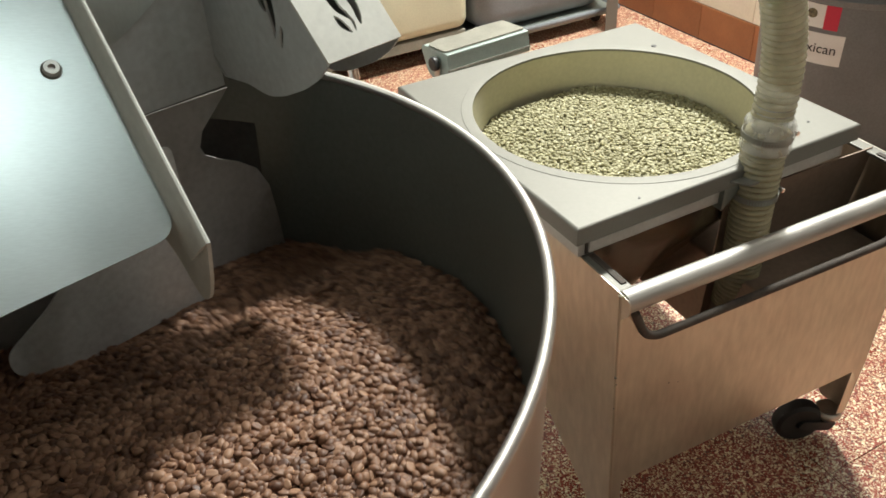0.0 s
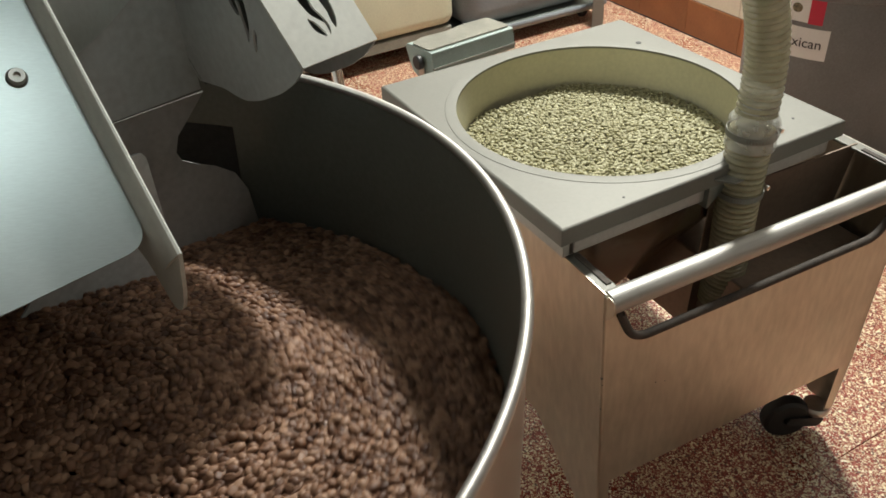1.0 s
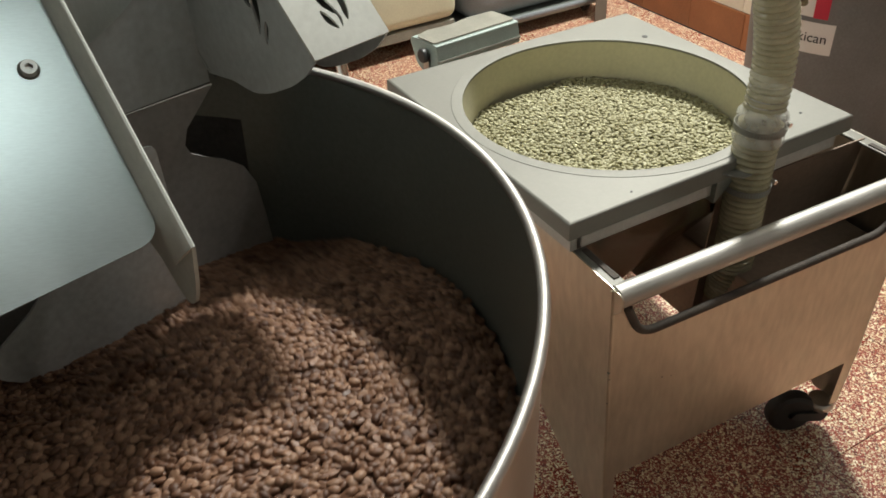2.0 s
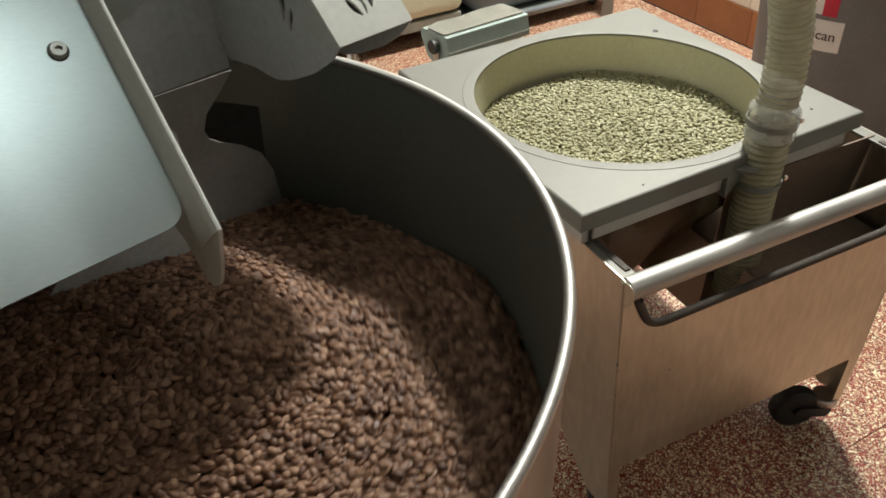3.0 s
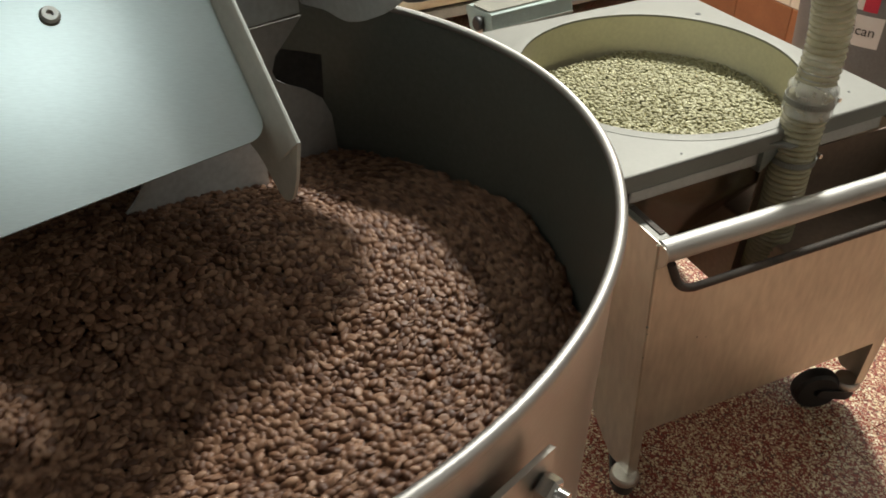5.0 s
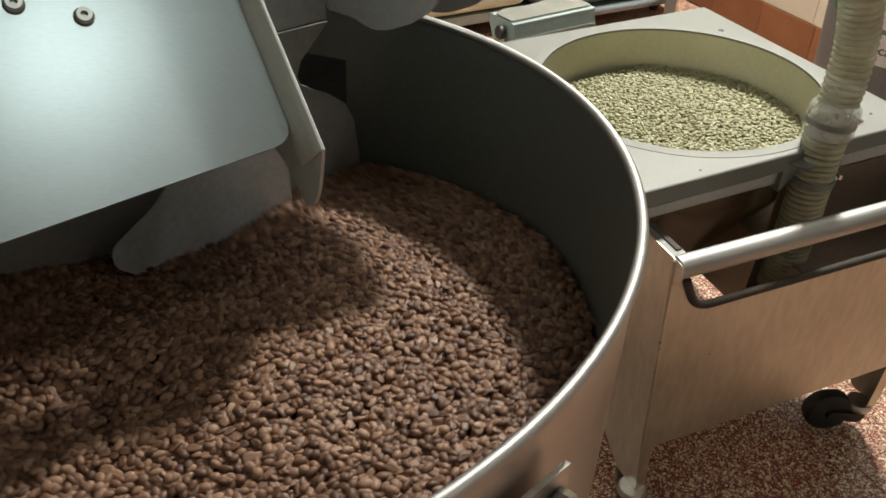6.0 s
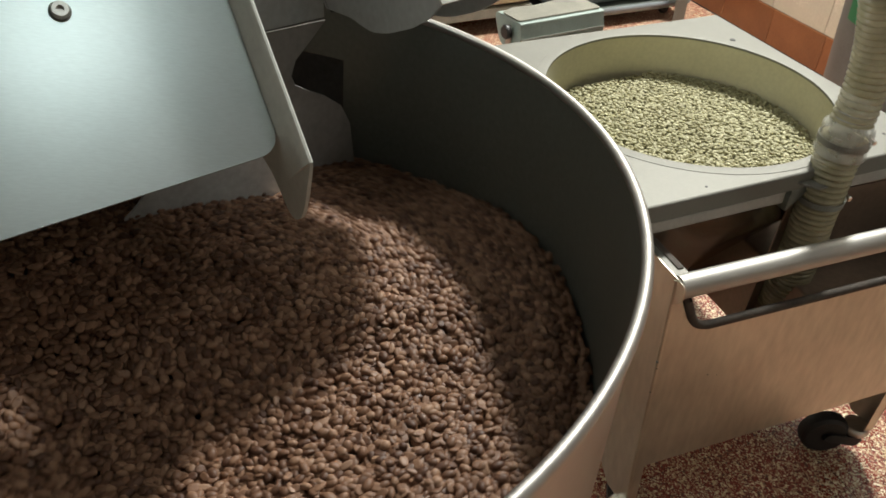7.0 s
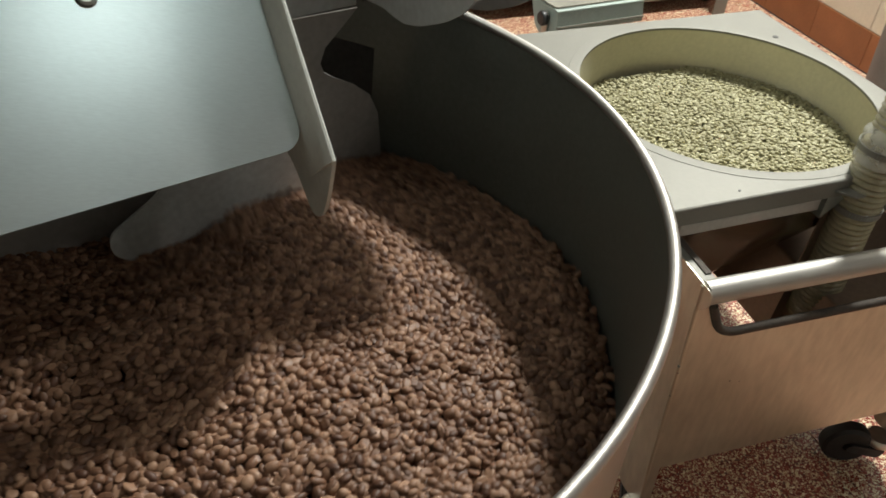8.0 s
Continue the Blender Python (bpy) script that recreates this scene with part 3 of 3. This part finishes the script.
part("apron_plate", sheet(plate_out, lambda a, b, d: face_at(a, b, 0.0 + d), 0.003), APRON_STEEL, roaster, "grey steel apron with a curved cut edge", False, R_INV)
part("front_sheet", sheet([(0.62, 1.015), (-0.192, 1.015), (-0.192, 1.62), (0.62, 1.62)], lambda a, b, d: face_at(a, b, 0.001 + d), 0.006), BODY_STEEL, roaster, "blue-grey front sheet of the roaster", False, R_INV)
disc = [(0.05 + 0.329 * math.cos(2 * math.pi * k / 72), 1.40 + 0.329 * math.sin(2 * math.pi * k / 72)) for k in range(72)]
part("drum_door", sheet(disc, lambda a, b, d: face_at(a, b, 0.0075 + d), 0.004), PANEL_STEEL, roaster, "round steel drum door", False, R_INV)
body = box(-1.25, -0.50, 0.30, 1.25, 0.20, 1.75, 0.03, 4)
part("body", body, BODY_STEEL, roaster, "large grey sheet steel roaster body", True, R_INV)
for x in (-1.15, -0.60):
    for y in (0.40, 1.15):
        part("leg", box(x - 0.03, x + 0.03, y - 0.03, y + 0.03, 0, 0.21, 0.004), STEEL, roaster, "", False, R_INV)
A, B = -0.189, -0.275
left_out = rounded([(0.50, 0.040), (0.072, 0.034), (0.071, 0.010), (0.077, -0.023), (0.092, -0.066), (0.106, -0.092), (0.120, -0.106), (0.136, -0.119), (0.168, -0.160), (0.50, -0.160)], [0, 0.004, 0.008, 0.01, 0.01, 0.01, 0.006, 0.01, 0, 0], 4)
# flame-shaped cut-outs: along the front and up it; up the side and out from it
flame_front = [[(-0.2215, 0.140), (-0.2322, 0.142), (-0.2319, 0.1225), (-0.2351, 0.1122), (-0.2372, 0.1002), (-0.2331, 0.0917), (-0.2341, 0.1033), (-0.2300, 0.1090), (-0.2239, 0.1185)],
               [(-0.2405, 0.142), (-0.2515, 0.138), (-0.2490, 0.109), (-0.2425, 0.0965), (-0.2413, 0.1041), (-0.2425, 0.116)],
               [(-0.2205, 0.1130), (-0.2265, 0.1050), (-0.2296, 0.0920), (-0.2228, 0.0968), (-0.2198, 0.1039)]]
flame_side = [[(0.180, 0.004), (0.166, 0.012), (0.1453, -0.0030), (0.1338, -0.0226), (0.1457, -0.0150)],
              [(0.1364, -0.0022), (0.1294, -0.0045), (0.1217, -0.0202), (0.1295, -0.0160)],
              [(0.178, -0.0115), (0.168, -0.0022), (0.1575, -0.0106), (0.164, -0.0150)]]


def smooth_loop(pts, n=5):
    out, m = [], len(pts)
    for k in range(m):
        p0, p1, p2, p3 = (Vector(pts[(k + j - 1) % m]) for j in range(4))
        for j in range(n):
            t = j / n
            out.append(tuple(0.5 * (2 * p1 + (p2 - p0) * t + (2 * p0 - 5 * p1 + 4 * p2 - p3) * t * t + (3 * p1 - p0 - 3 * p2 + p3) * t ** 3)))
    return out


part("spout_side", sheet(left_out, lambda a, b, d: hood(A - d, a, b), 0.0025, [smooth_loop(f) for f in flame_side]), BODY_STEEL, roaster, "grey side of the spout with flame-shaped cut-outs", False, R_INV)
part("spout_side", sheet(left_out, lambda a, b, d: hood(B + d, a, b), 0.0025), BODY_STEEL, roaster, "", False, R_INV)
front = rounded([(A, 0.072), (B, 0.072), (B, 0.50), (A, 0.50)], 0.001)
part("spout_front", sheet(front, lambda a, b, d: hood(a, b, 0.034 + d), 0.0025, [smooth_loop(f) for f in flame_front]), CHEEK_ZINC, roaster, "pale steel spout front with flame-shaped cut-outs", False, R_INV)
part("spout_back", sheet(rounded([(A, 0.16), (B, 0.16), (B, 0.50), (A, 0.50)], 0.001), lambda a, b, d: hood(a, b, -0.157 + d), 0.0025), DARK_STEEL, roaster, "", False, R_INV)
# dark sheet added in the hollow spout as shade behind the cut-outs
part("spout_shade_sheet", sheet([(A - 0.004, 0.095), (B + 0.004, 0.095), (B + 0.004, 0.48), (A - 0.004, 0.48)], lambda a, b, d: hood(a, b, -0.02 + d), 0.002), DARK_STEEL, roaster, "", False, R_INV)

# ---- things behind the cart ----
scale_head = thing("weighing_scale", 0.40, 0.92, 0, "teal-grey weighing scale head with dusty top on a steel bracket", "scale")
sc = pose(-0.40, -0.92, 0) @ pose(0.355, 0.885, 0.606, 0, 0, 5) @ Matrix.Scale(0.80, 4)
tilted = sc @ pose(0, 0, 0, -23, 0, 0)
headp = rounded([(-0.046, -0.046), (-0.052, -0.028), (-0.058, 0.006), (-0.062, 0.016), (-0.048, 0.022), (0.066, 0.062), (0.078, 0.052), (0.075, -0.02), (0.05, -0.046)], [0.008, 0.003, 0.003, 0.005, 0.006, 0.01, 0.01, 0.014, 0.014], 4)
part("housing", sheet(headp, lambda a, b, d: (d - 0.152, a, b), 0.304), TEAL, scale_head, "teal-grey plastic housing", True, tilted)
part("dusty_top", sheet(rounded([(-0.149, -0.050), (0.149, -0.050), (0.149, 0.058), (0.06, 0.064), (-0.02, 0.050), (-0.10, 0.060), (-0.149, 0.040)], 0.012), lambda a, b, d: (a, b, 0.0405 + 0.351 * b + d), 0.004), DUSTY, scale_head, "pale dust-covered top", False, tilted)
part("seam_band", box(-0.153, 0.153, -0.0555, -0.046, -0.034, -0.028, 0.001), DUSTY, scale_head, "", False, tilted)
for s in (-1, 1):
    part("arm", sheet(rounded([(-0.014, 0.02), (0.014, 0.02), (0.014, -0.16), (-0.014, -0.16)], 0.010), lambda a, b, d, s=s: (s * (0.156 + d), a, b), 0.003), STEEL, scale_head, "", False, sc)
    part("knob", revolve([(0.0, 0.0), (0.020, 0.0), (0.022, 0.004), (0.022, 0.013), (0.018, 0.017), (0.0, 0.017)], 24, False), DARK_PLASTIC, scale_head, "", True, sc @ pose(s * 0.159, 0, 0.0, 0, 90 * s, 0))
part("crossbar", box(-0.159, 0.159, -0.014, 0.014, -0.163, -0.158, 0.001), STEEL, scale_head, "", False, sc)
part("column", pipe([(0, 0.0, -0.16), (0, 0.02, -0.73)], 0.02, 20), STEEL, scale_head, "", True, sc)
part("base_plate", box(-0.2, 0.2, -0.05, 0.33, -0.7575, -0.70, 0.006), STEEL, scale_head, "", False, sc)

cream = thing("ingredient_bin", 0.69, 2.45, 0, "cream plastic ingredient bin on a wooden dolly", "bin")
part("body", box(-0.42, 0.36, -0.30, 0.30, 0.12, 0.62, 0.05, 5), CREAM, cream, "", True)
part("lid", box(-0.43, 0.37, -0.31, 0.31, 0.60, 0.65, 0.015, 3), CREAM, cream, "", True)
part("dolly", box(-0.40, 0.34, -0.29, 0.29, 0.075, 0.118, 0.004), DUSTY, cream, "worn wooden dolly")
for x in (-0.33, 0.27):
    for y in (-0.22, 0.22):
        part("wheel", revolve([(0.008, -0.012), (0.034, -0.012), (0.037, 0), (0.034, 0.012), (0.008, 0.012)], 24), BLACK, cream, "", True, pose(x, y, 0.037, 90, 0, 0))

crate = thing("dark_crate", 1.06, 2.62, 0, "black plastic crate standing between the bin and the tote", "crate")
part("body", box(-0.13, 0.13, -0.14, 0.14, 0.004, 0.50, 0.02, 3), DARK_PLASTIC, crate, "", True)
part("rim", box(-0.14, 0.14, -0.15, 0.15, 0.47, 0.51, 0.008, 3), DARK_PLASTIC, crate, "", True)

tote = thing("storage_tote", 1.42, 2.38, 0, "blue-grey plastic storage tote on a dark wheeled tray", "tote")
part("body", box(-0.34, 0.34, -0.26, 0.26, 0.072, 0.66, 0.09, 6), TOTE_GREY, tote, "", True)
part("tray", box(-0.37, 0.37, -0.29, 0.29, 0.050, 0.075, 0.012, 4), DARK_STEEL, tote, "", True)
part("tray_edge", pipe([(-0.37, -0.29, 0.075), (0.37, -0.29, 0.075), (0.37, 0.29, 0.075), (-0.37, 0.29, 0.075)], 0.012, 10, closed=True), TOTE_GREY, tote, "", True)
for x in (-0.3, 0.3):
    for y in (-0.22, 0.22):
        part("wheel", revolve([(0.008, -0.012), (0.022, -0.012), (0.026, 0), (0.022, 0.012), (0.008, 0.012)], 24), BLACK, tote, "", True, pose(x, y, 0.026, 90, 0, 0))

rack = thing("rack_upright", 1.70, 2.02, 0, "grey slotted steel rack upright", "rack upright")
holes = [[(0.013 * math.cos(2 * math.pi * k / 16), z + 0.018 * math.sin(2 * math.pi * k / 16)) for k in range(16)] for z in [0.16 + 0.09 * j for j in range(9)]]
part("upright", sheet([(-0.03, 0), (0.03, 0), (0.03, 1.1), (-0.03, 1.1)], lambda a, b, d: (a, d, b), 0.003, holes), STEEL_SOFT, rack)
part("flange", box(0.03, 0.033, 0, 0.035, 0, 1.1, 0.0005), STEEL_SOFT, rack)

stool = thing("stand_leg", 0.02, 0.80, 0, "leaning chrome stand leg on the floor behind the cart", "stand leg")
part("tube", pipe([(0.02, 0, 0.0), (-0.03, 0.02, 0.70)], 0.0125, 16), CHROME, stool, "", True)
part("foot", revolve([(0.0, 0.0), (0.02, 0.0), (0.018, 0.03), (0.0, 0.03)], 20, False), BLACK, stool, "", True, pose(0.02, 0, 0))

can = thing("waste_bin", 1.57, 0.75, 0, "round dark grey plastic bin with a flag sticker and paper label", "bin")
part("body", revolve([(0.0, 0.0), (0.225, 0.0), (0.235, 0.01), (0.262, 0.58), (0.272, 0.585), (0.274, 0.60), (0.266, 0.606), (0.268, 0.69), (0.278, 0.695), (0.278, 0.712), (0.262, 0.712), (0.258, 0.60), (0.225, 0.03), (0.0, 0.03)], 72, False), CAN_GREY, can, "", True)


def on_can(deg, z, out):
    r = 0.235 + (0.262 - 0.235) * (z - 0.01) / 0.57 + out
    return (r * math.cos(radians(deg)), r * math.sin(radians(deg)), z)


def decal(name, a0, a1, z0, z1, out, mat, label="", lean=0.0):
    bm = bmesh.new()
    n = 10
    grid = [[[bm.verts.new(on_can(a0 + (a1 - a0) * k / n, z + lean * (k / n - 0.5), o)) for z in (z0, z1)] for o in (out, out + 0.0008)] for k in range(n + 1)]
    for k in range(n):
        for o in range(2):
            bm.faces.new((grid[k][o][0], grid[k + 1][o][0], grid[k + 1][o][1], grid[k][o][1]))
    return part(name, bm, mat, can, label, True)


decal("label", -186, -145.6, 0.410, 0.500, 0.001, PAPER, "white paper label with black word")
decal("flag_band", -206, -189, 0.514, 0.602, 0.001, GREEN, "green flag band")
decal("flag_band", -189, -159.8, 0.514, 0.580, 0.001, PAPER, "white flag band with emblem")
decal("flag_band", -159.8, -151.2, 0.512, 0.580, 0.001, RED, "red flag band")
emblem = bmesh.new()
ring = [emblem.verts.new(on_can(-167.5 + 3.2 * math.cos(2 * math.pi * k / 20), 0.552 + 0.0135 * math.sin(2 * math.pi * k / 20), 0.0024)) for k in range(20)]
emblem.faces.new(ring)
part("emblem", emblem, EMBLEM, can)
font = bpy.data.curves.new("word", "FONT")
font.body, font.size, font.align_x, font.align_y, font.extrude = "Mexican", 0.040, "RIGHT", "CENTER", 0.0003
word_curve = new("word", font)
bpy.context.view_layer.update()
word_mesh = bpy.data.meshes.new_from_object(word_curve.evaluated_get(bpy.context.evaluated_depsgraph_get()))
bpy.data.objects.remove(word_curve)
for v in word_mesh.vertices:
    v.co = on_can(-149 + math.degrees(v.co.x / 0.258), 0.455 + v.co.y, 0.0026 + v.co.z)
word_mesh.materials.append(INK)
word = new("word", word_mesh)
word.parent = can
word["label"] = "printed word Mexican in black"

# ---- lamps on the ceiling ----
lamp_group = "ceiling lamps"
for lx, ly, size, watts, colour in LAMPS:
    lamp = thing("ceiling_lamp", lx, ly, CEIL, "round white lamp added on the ceiling out of view", "lamp", lamp_group)
    part("housing", revolve([(size / 2 + 0.012, 0.0), (size / 2 + 0.012, -0.045), (size / 2 + 0.002, -0.045), (size / 2 + 0.002, 0.0)], 40), CEIL_WHITE, lamp, "", True)
    part("diffuser", revolve([(0.0, -0.02), (size / 2, -0.02), (size / 2, -0.016), (0.0, -0.016)], 40, False), LAMP_GLOW, lamp, "", True)


# ---- beans ----
def bean_shape(length, width, height, seg=9, rings=6):
    """One bean: a dome above, a flat face with a crease below."""
    vs, fs = [(-0.5 * length, 0, 0)], []
    for i in range(1, rings):
        u = math.pi * i / rings
        x, w = -0.5 * length * math.cos(u), math.sin(u) ** 0.8
        for k in range(seg):
            a = 2 * math.pi * k / seg + math.pi / seg * 0
            y, z = math.cos(a + math.pi / 2), math.sin(a + math.pi / 2)
            zz = z * height * 0.62 if z > 0 else z * height * 0.38
            if z < -0.5 and abs(y) < 0.5:
                zz *= 0.45
            vs.append((x, y * w * width / 2, zz * w))
    vs.append((0.5 * length, 0, 0))
    for k in range(seg):
        fs.append((0, 1 + (k + 1) % seg, 1 + k))
    for i in range(rings - 2):
        for k in range(seg):
            a, b = 1 + i * seg + k, 1 + i * seg + (k + 1) % seg
            fs.append((a, b, b + seg, a + seg))
    last = len(vs) - 1
    for k in range(seg):
        fs.append((last, last - seg + k, last - seg + (k + 1) % seg))
    return np.array(vs), fs


def bean_mesh(name, places, shape, mat, rng, tilt=28, vary=0.12):
    """Many beans joined; places: x, y, z of each."""
    base, faces = shape
    n, nv = len(places), len(base)
    verts, all_faces = np.empty((n * nv, 3)), []
    for k, p in enumerate(places):
        flip = 180 if rng.random() < 0.45 else 0
        e = Euler((radians(flip + rng.normal(0, tilt)), radians(rng.normal(0, tilt * 0.7)), radians(rng.uniform(0, 360))), "XYZ").to_matrix()
        verts[k * nv:(k + 1) * nv] = (base * rng.normal(1, vary, 3).clip(0.75, 1.25)) @ np.array(e).T + p
        all_faces += [tuple(k * nv + i for i in f) for f in faces]
    me = bpy.data.meshes.new(name)
    me.from_pydata(verts.tolist(), [], all_faces)
    me.materials.append(mat)
    me.polygons.foreach_set("use_smooth", [True] * len(me.polygons))
    return me


rng = np.random.default_rng(7)


def scatter(radius, step, z, jitter, lift=None, loose=0.22):
    out = []
    for i in range(int(-radius / step) - 1, int(radius / step) + 2):
        for j in range(int(-radius / step) - 2, int(radius / step) + 3):
            x, y = (i + 0.5 * (j % 2)) * step, j * step * 0.866
            x, y = x + rng.normal(0, step * loose), y + rng.normal(0, step * loose)
            if x * x + y * y < radius * radius:
                out.append((x, y, z + rng.uniform(-jitter, jitter) + (lift(x, y) if lift else 0)))
    return out


def heap(x, y):
    return 0.034 * x + 0.030 * y + 0.010 * math.exp(-((x / 0.16) ** 2 + (y / 0.16) ** 2)) + 0.004 * math.sin(17 * x + 2) * math.sin(13 * y)


raw_shape = bean_shape(0.0087, 0.0070, 0.0048)
raw = new("green_coffee_beans", bean_mesh("green_coffee_beans", scatter(CR - 0.005, 0.0068, 0.0, 0.0013, heap, 0.36) + scatter(CR - 0.005, 0.0068, -0.0034, 0.0015, heap, 0.36), raw_shape, RAW, rng, 12))
raw.location = (CX, CY, 0.615)
tagged(raw, "pale green raw coffee beans heaped in the hopper", "coffee beans", kind="stuff")
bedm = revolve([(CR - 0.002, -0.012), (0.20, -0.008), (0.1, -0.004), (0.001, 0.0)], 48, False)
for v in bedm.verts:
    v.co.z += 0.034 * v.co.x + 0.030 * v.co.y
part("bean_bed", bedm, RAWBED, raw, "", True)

roast = thing("roasted_coffee_beans", 0, 0, 0, "glossy brown roasted coffee beans turning in the cooling tray", "coffee beans", kind="stuff", m=TRAY)
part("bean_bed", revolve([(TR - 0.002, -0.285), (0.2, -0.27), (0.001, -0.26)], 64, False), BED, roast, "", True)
roast_shape = bean_shape(0.0110, 0.0082, 0.0055)
PATCH_R = 0.041
variants = []
for k in range(10):
    places = []
    for x, y, z in scatter(PATCH_R, 0.0082, 0.0, 0.0016) + scatter(PATCH_R * 0.97, 0.0084, -0.0048, 0.002):
        places.append((x, y, z - 0.0025 * (math.hypot(x, y) / PATCH_R) ** 2))
    variants.append(bean_mesh("bean_patch", places, roast_shape, ROAST, rng, 16))
PATCHES = []
for k in range(9):
    r = TR - 0.0425 - 0.047 * k
    count = max(4, round(2 * math.pi * r / (0.050 if k else 0.036)))
    for j in range(count):
        ob = new("bean_patch", variants[int(rng.integers(10))])
        ob.parent = roast
        PATCHES.append((ob, r, 360 * (j + 0.5 * (k % 2)) / count, rng.uniform(0, 360)))

# ---- floor and wall tiles ----
TILE = 0.40
tile_mesh = None
for i in range(13):
    for j in range(16):
        x, y = 0.547 + (i - 9) * TILE, -0.176 + (j - 7.5) * TILE + TILE / 2
        if x + TILE > X1 or y + TILE > Y1 or x < X0 or y < Y0:
            continue
        if tile_mesh is None:
            t = part("tile", box(0.0008, TILE - 0.0008, 0.0008, TILE - 0.0008, -0.010, 0.0, 0.0008, 1), TERRAZZO, floor)
            tile_mesh = t.data
        else:
            t = new("tile", tile_mesh)
            t.parent = floor
        t.location = (x, y, 0)
part("floor_margin", box(X0, X1, Y0, Y1, -0.008, -0.0022, 0), TERRAZZO, floor)

W = 0.30
base_mesh = upper_mesh = None
for k in range(9):
    y = Y1 - (k + 1) * W - 0.02
    if base_mesh is None:
        t = part("base_tile", box(-0.001, 0.0115, 0.001, W - 0.001, 0.004, 0.150, 0.0012, 1), WOOD, wall_east)
        base_mesh = t.data
    else:
        t = new("base_tile", base_mesh)
        t.parent = wall_east
    t.location = (X1, y, 0)
    for j in range(3):
        if upper_mesh is None:
            t = part("wall_tile", box(0.001, 0.0115, 0.001, W - 0.001, 0.001, 0.249, 0.0015, 1), WALL_TILE, wall_east)
            upper_mesh = t.data
        else:
            t = new("wall_tile", upper_mesh)
            t.parent = wall_east
        t.location = (X1, y + 0.02, 0.152 + 0.25 * j)
part("tile_grout", box(0.006, 0.012, Y1 - 9 * W - 0.02, Y1 - 0.02, 0.0, 0.9, 0), GROUT, wall_east, "", False, pose(X1, 0, 0))

# ---- what moves ----
SPIN = 360 / 1.95
ARMS = [(0.0, 1.0), (144.0, 0.9)]
# height of the beans behind the leading arm: degrees behind it, share of the swell
SWELL = [(0, 0.75), (18, 1.0), (60, 1.0), (110, 0.75), (150, 0.4), (198, 0.1), (222, 0.5), (245, 0.35), (275, -0.2), (308, -0.55), (338, -0.3), (360, 0.75)]


def arm_at(t):
    return -83 + SPIN * (t - 3.30)


def drift(t, a):
    """Degrees a second by which the beans at the angle a are pushed."""
    gaps = [((arm_at(t) + off - a + 180) % 360 - 180, push) for off, push in ARMS]
    return SPIN * (0.07 + sum(0.18 * push * math.exp(-(d / (58 if d > 0 else 24)) ** 2) for d, push in gaps))


def swell(u):
    u %= 360
    for (u0, h0), (u1, h1) in zip(SWELL, SWELL[1:]):
        if u <= u1:
            k = 0.5 - 0.5 * math.cos(math.pi * (u - u0) / (u1 - u0))
            return h0 + (h1 - h0) * k
    return SWELL[0][1]


def bean_height(t, a, r):
    h = -0.186 - 0.055 * (r / 0.46) ** 2 * max(0, math.cos(radians(a - 85)))
    h += 0.027 * min(1, (r / 0.20) ** 1.5) * swell(arm_at(t) - a - 26 * max(0, math.cos(radians(a - 70))))
    d = (90 + SPIN * (t - 7.95) - a + 180) % 360 - 180
    h -= 0.030 * math.exp(-(d / 60) ** 2) * math.exp(-((r - 0.12) / 0.13) ** 2)
    h += 0.026 * math.exp(-((abs(d) - 180) / 85) ** 2) * math.exp(-((r - 0.12) / 0.13) ** 2)
    turn = math.cos(2 * math.pi * (t / 1.95 - 0.07))
    h += (-0.017 + 0.032 * math.sqrt(max(0, 0.5 - 0.5 * turn))) * math.exp(-(((a - 15 + 180) % 360 - 180) / 45) ** 2) * min(1, (r / 0.22) ** 2)
    h -= 0.030 * (0.5 + 0.5 * math.cos(2 * math.pi * (t / 1.95 - 0.12))) * math.exp(-(((a + 112 + 180) % 360 - 180) / 55) ** 2) * min(1, (r / 0.10) ** 2)
    return h


def motions():
    times = [k * 0.125 for k in range(65)]
    for ob, r, a, spin in PATCHES:
        t, rows, k = -3.0, [], 0
        while k < len(times):
            while t < times[k] - 1e-6:
                a += drift(t, a) * 0.025
                t += 0.025
            h = bean_height(t, a, r)
            ca, sa = math.cos(radians(a)), math.sin(radians(a))
            slope_a = (bean_height(t, a + 2, r) - bean_height(t, a - 2, r)) / (2 * radians(2) * max(r, 0.06))
            slope_r = (bean_height(t, a, r + 0.01) - bean_height(t, a, max(0, r - 0.01))) / 0.02
            n = Vector((-slope_r * ca + slope_a * sa, -slope_r * sa - slope_a * ca, 1)).normalized()
            tilt = Vector((0, 0, 1)).rotation_difference(n).to_matrix().to_4x4()
            rows.append((times[k], Matrix.Translation((r * ca, r * sa, h)) @ tilt @ pose(0, 0, 0, 0, 0, spin + a)))
            k += 1
        walk(ob, rows)


motions()
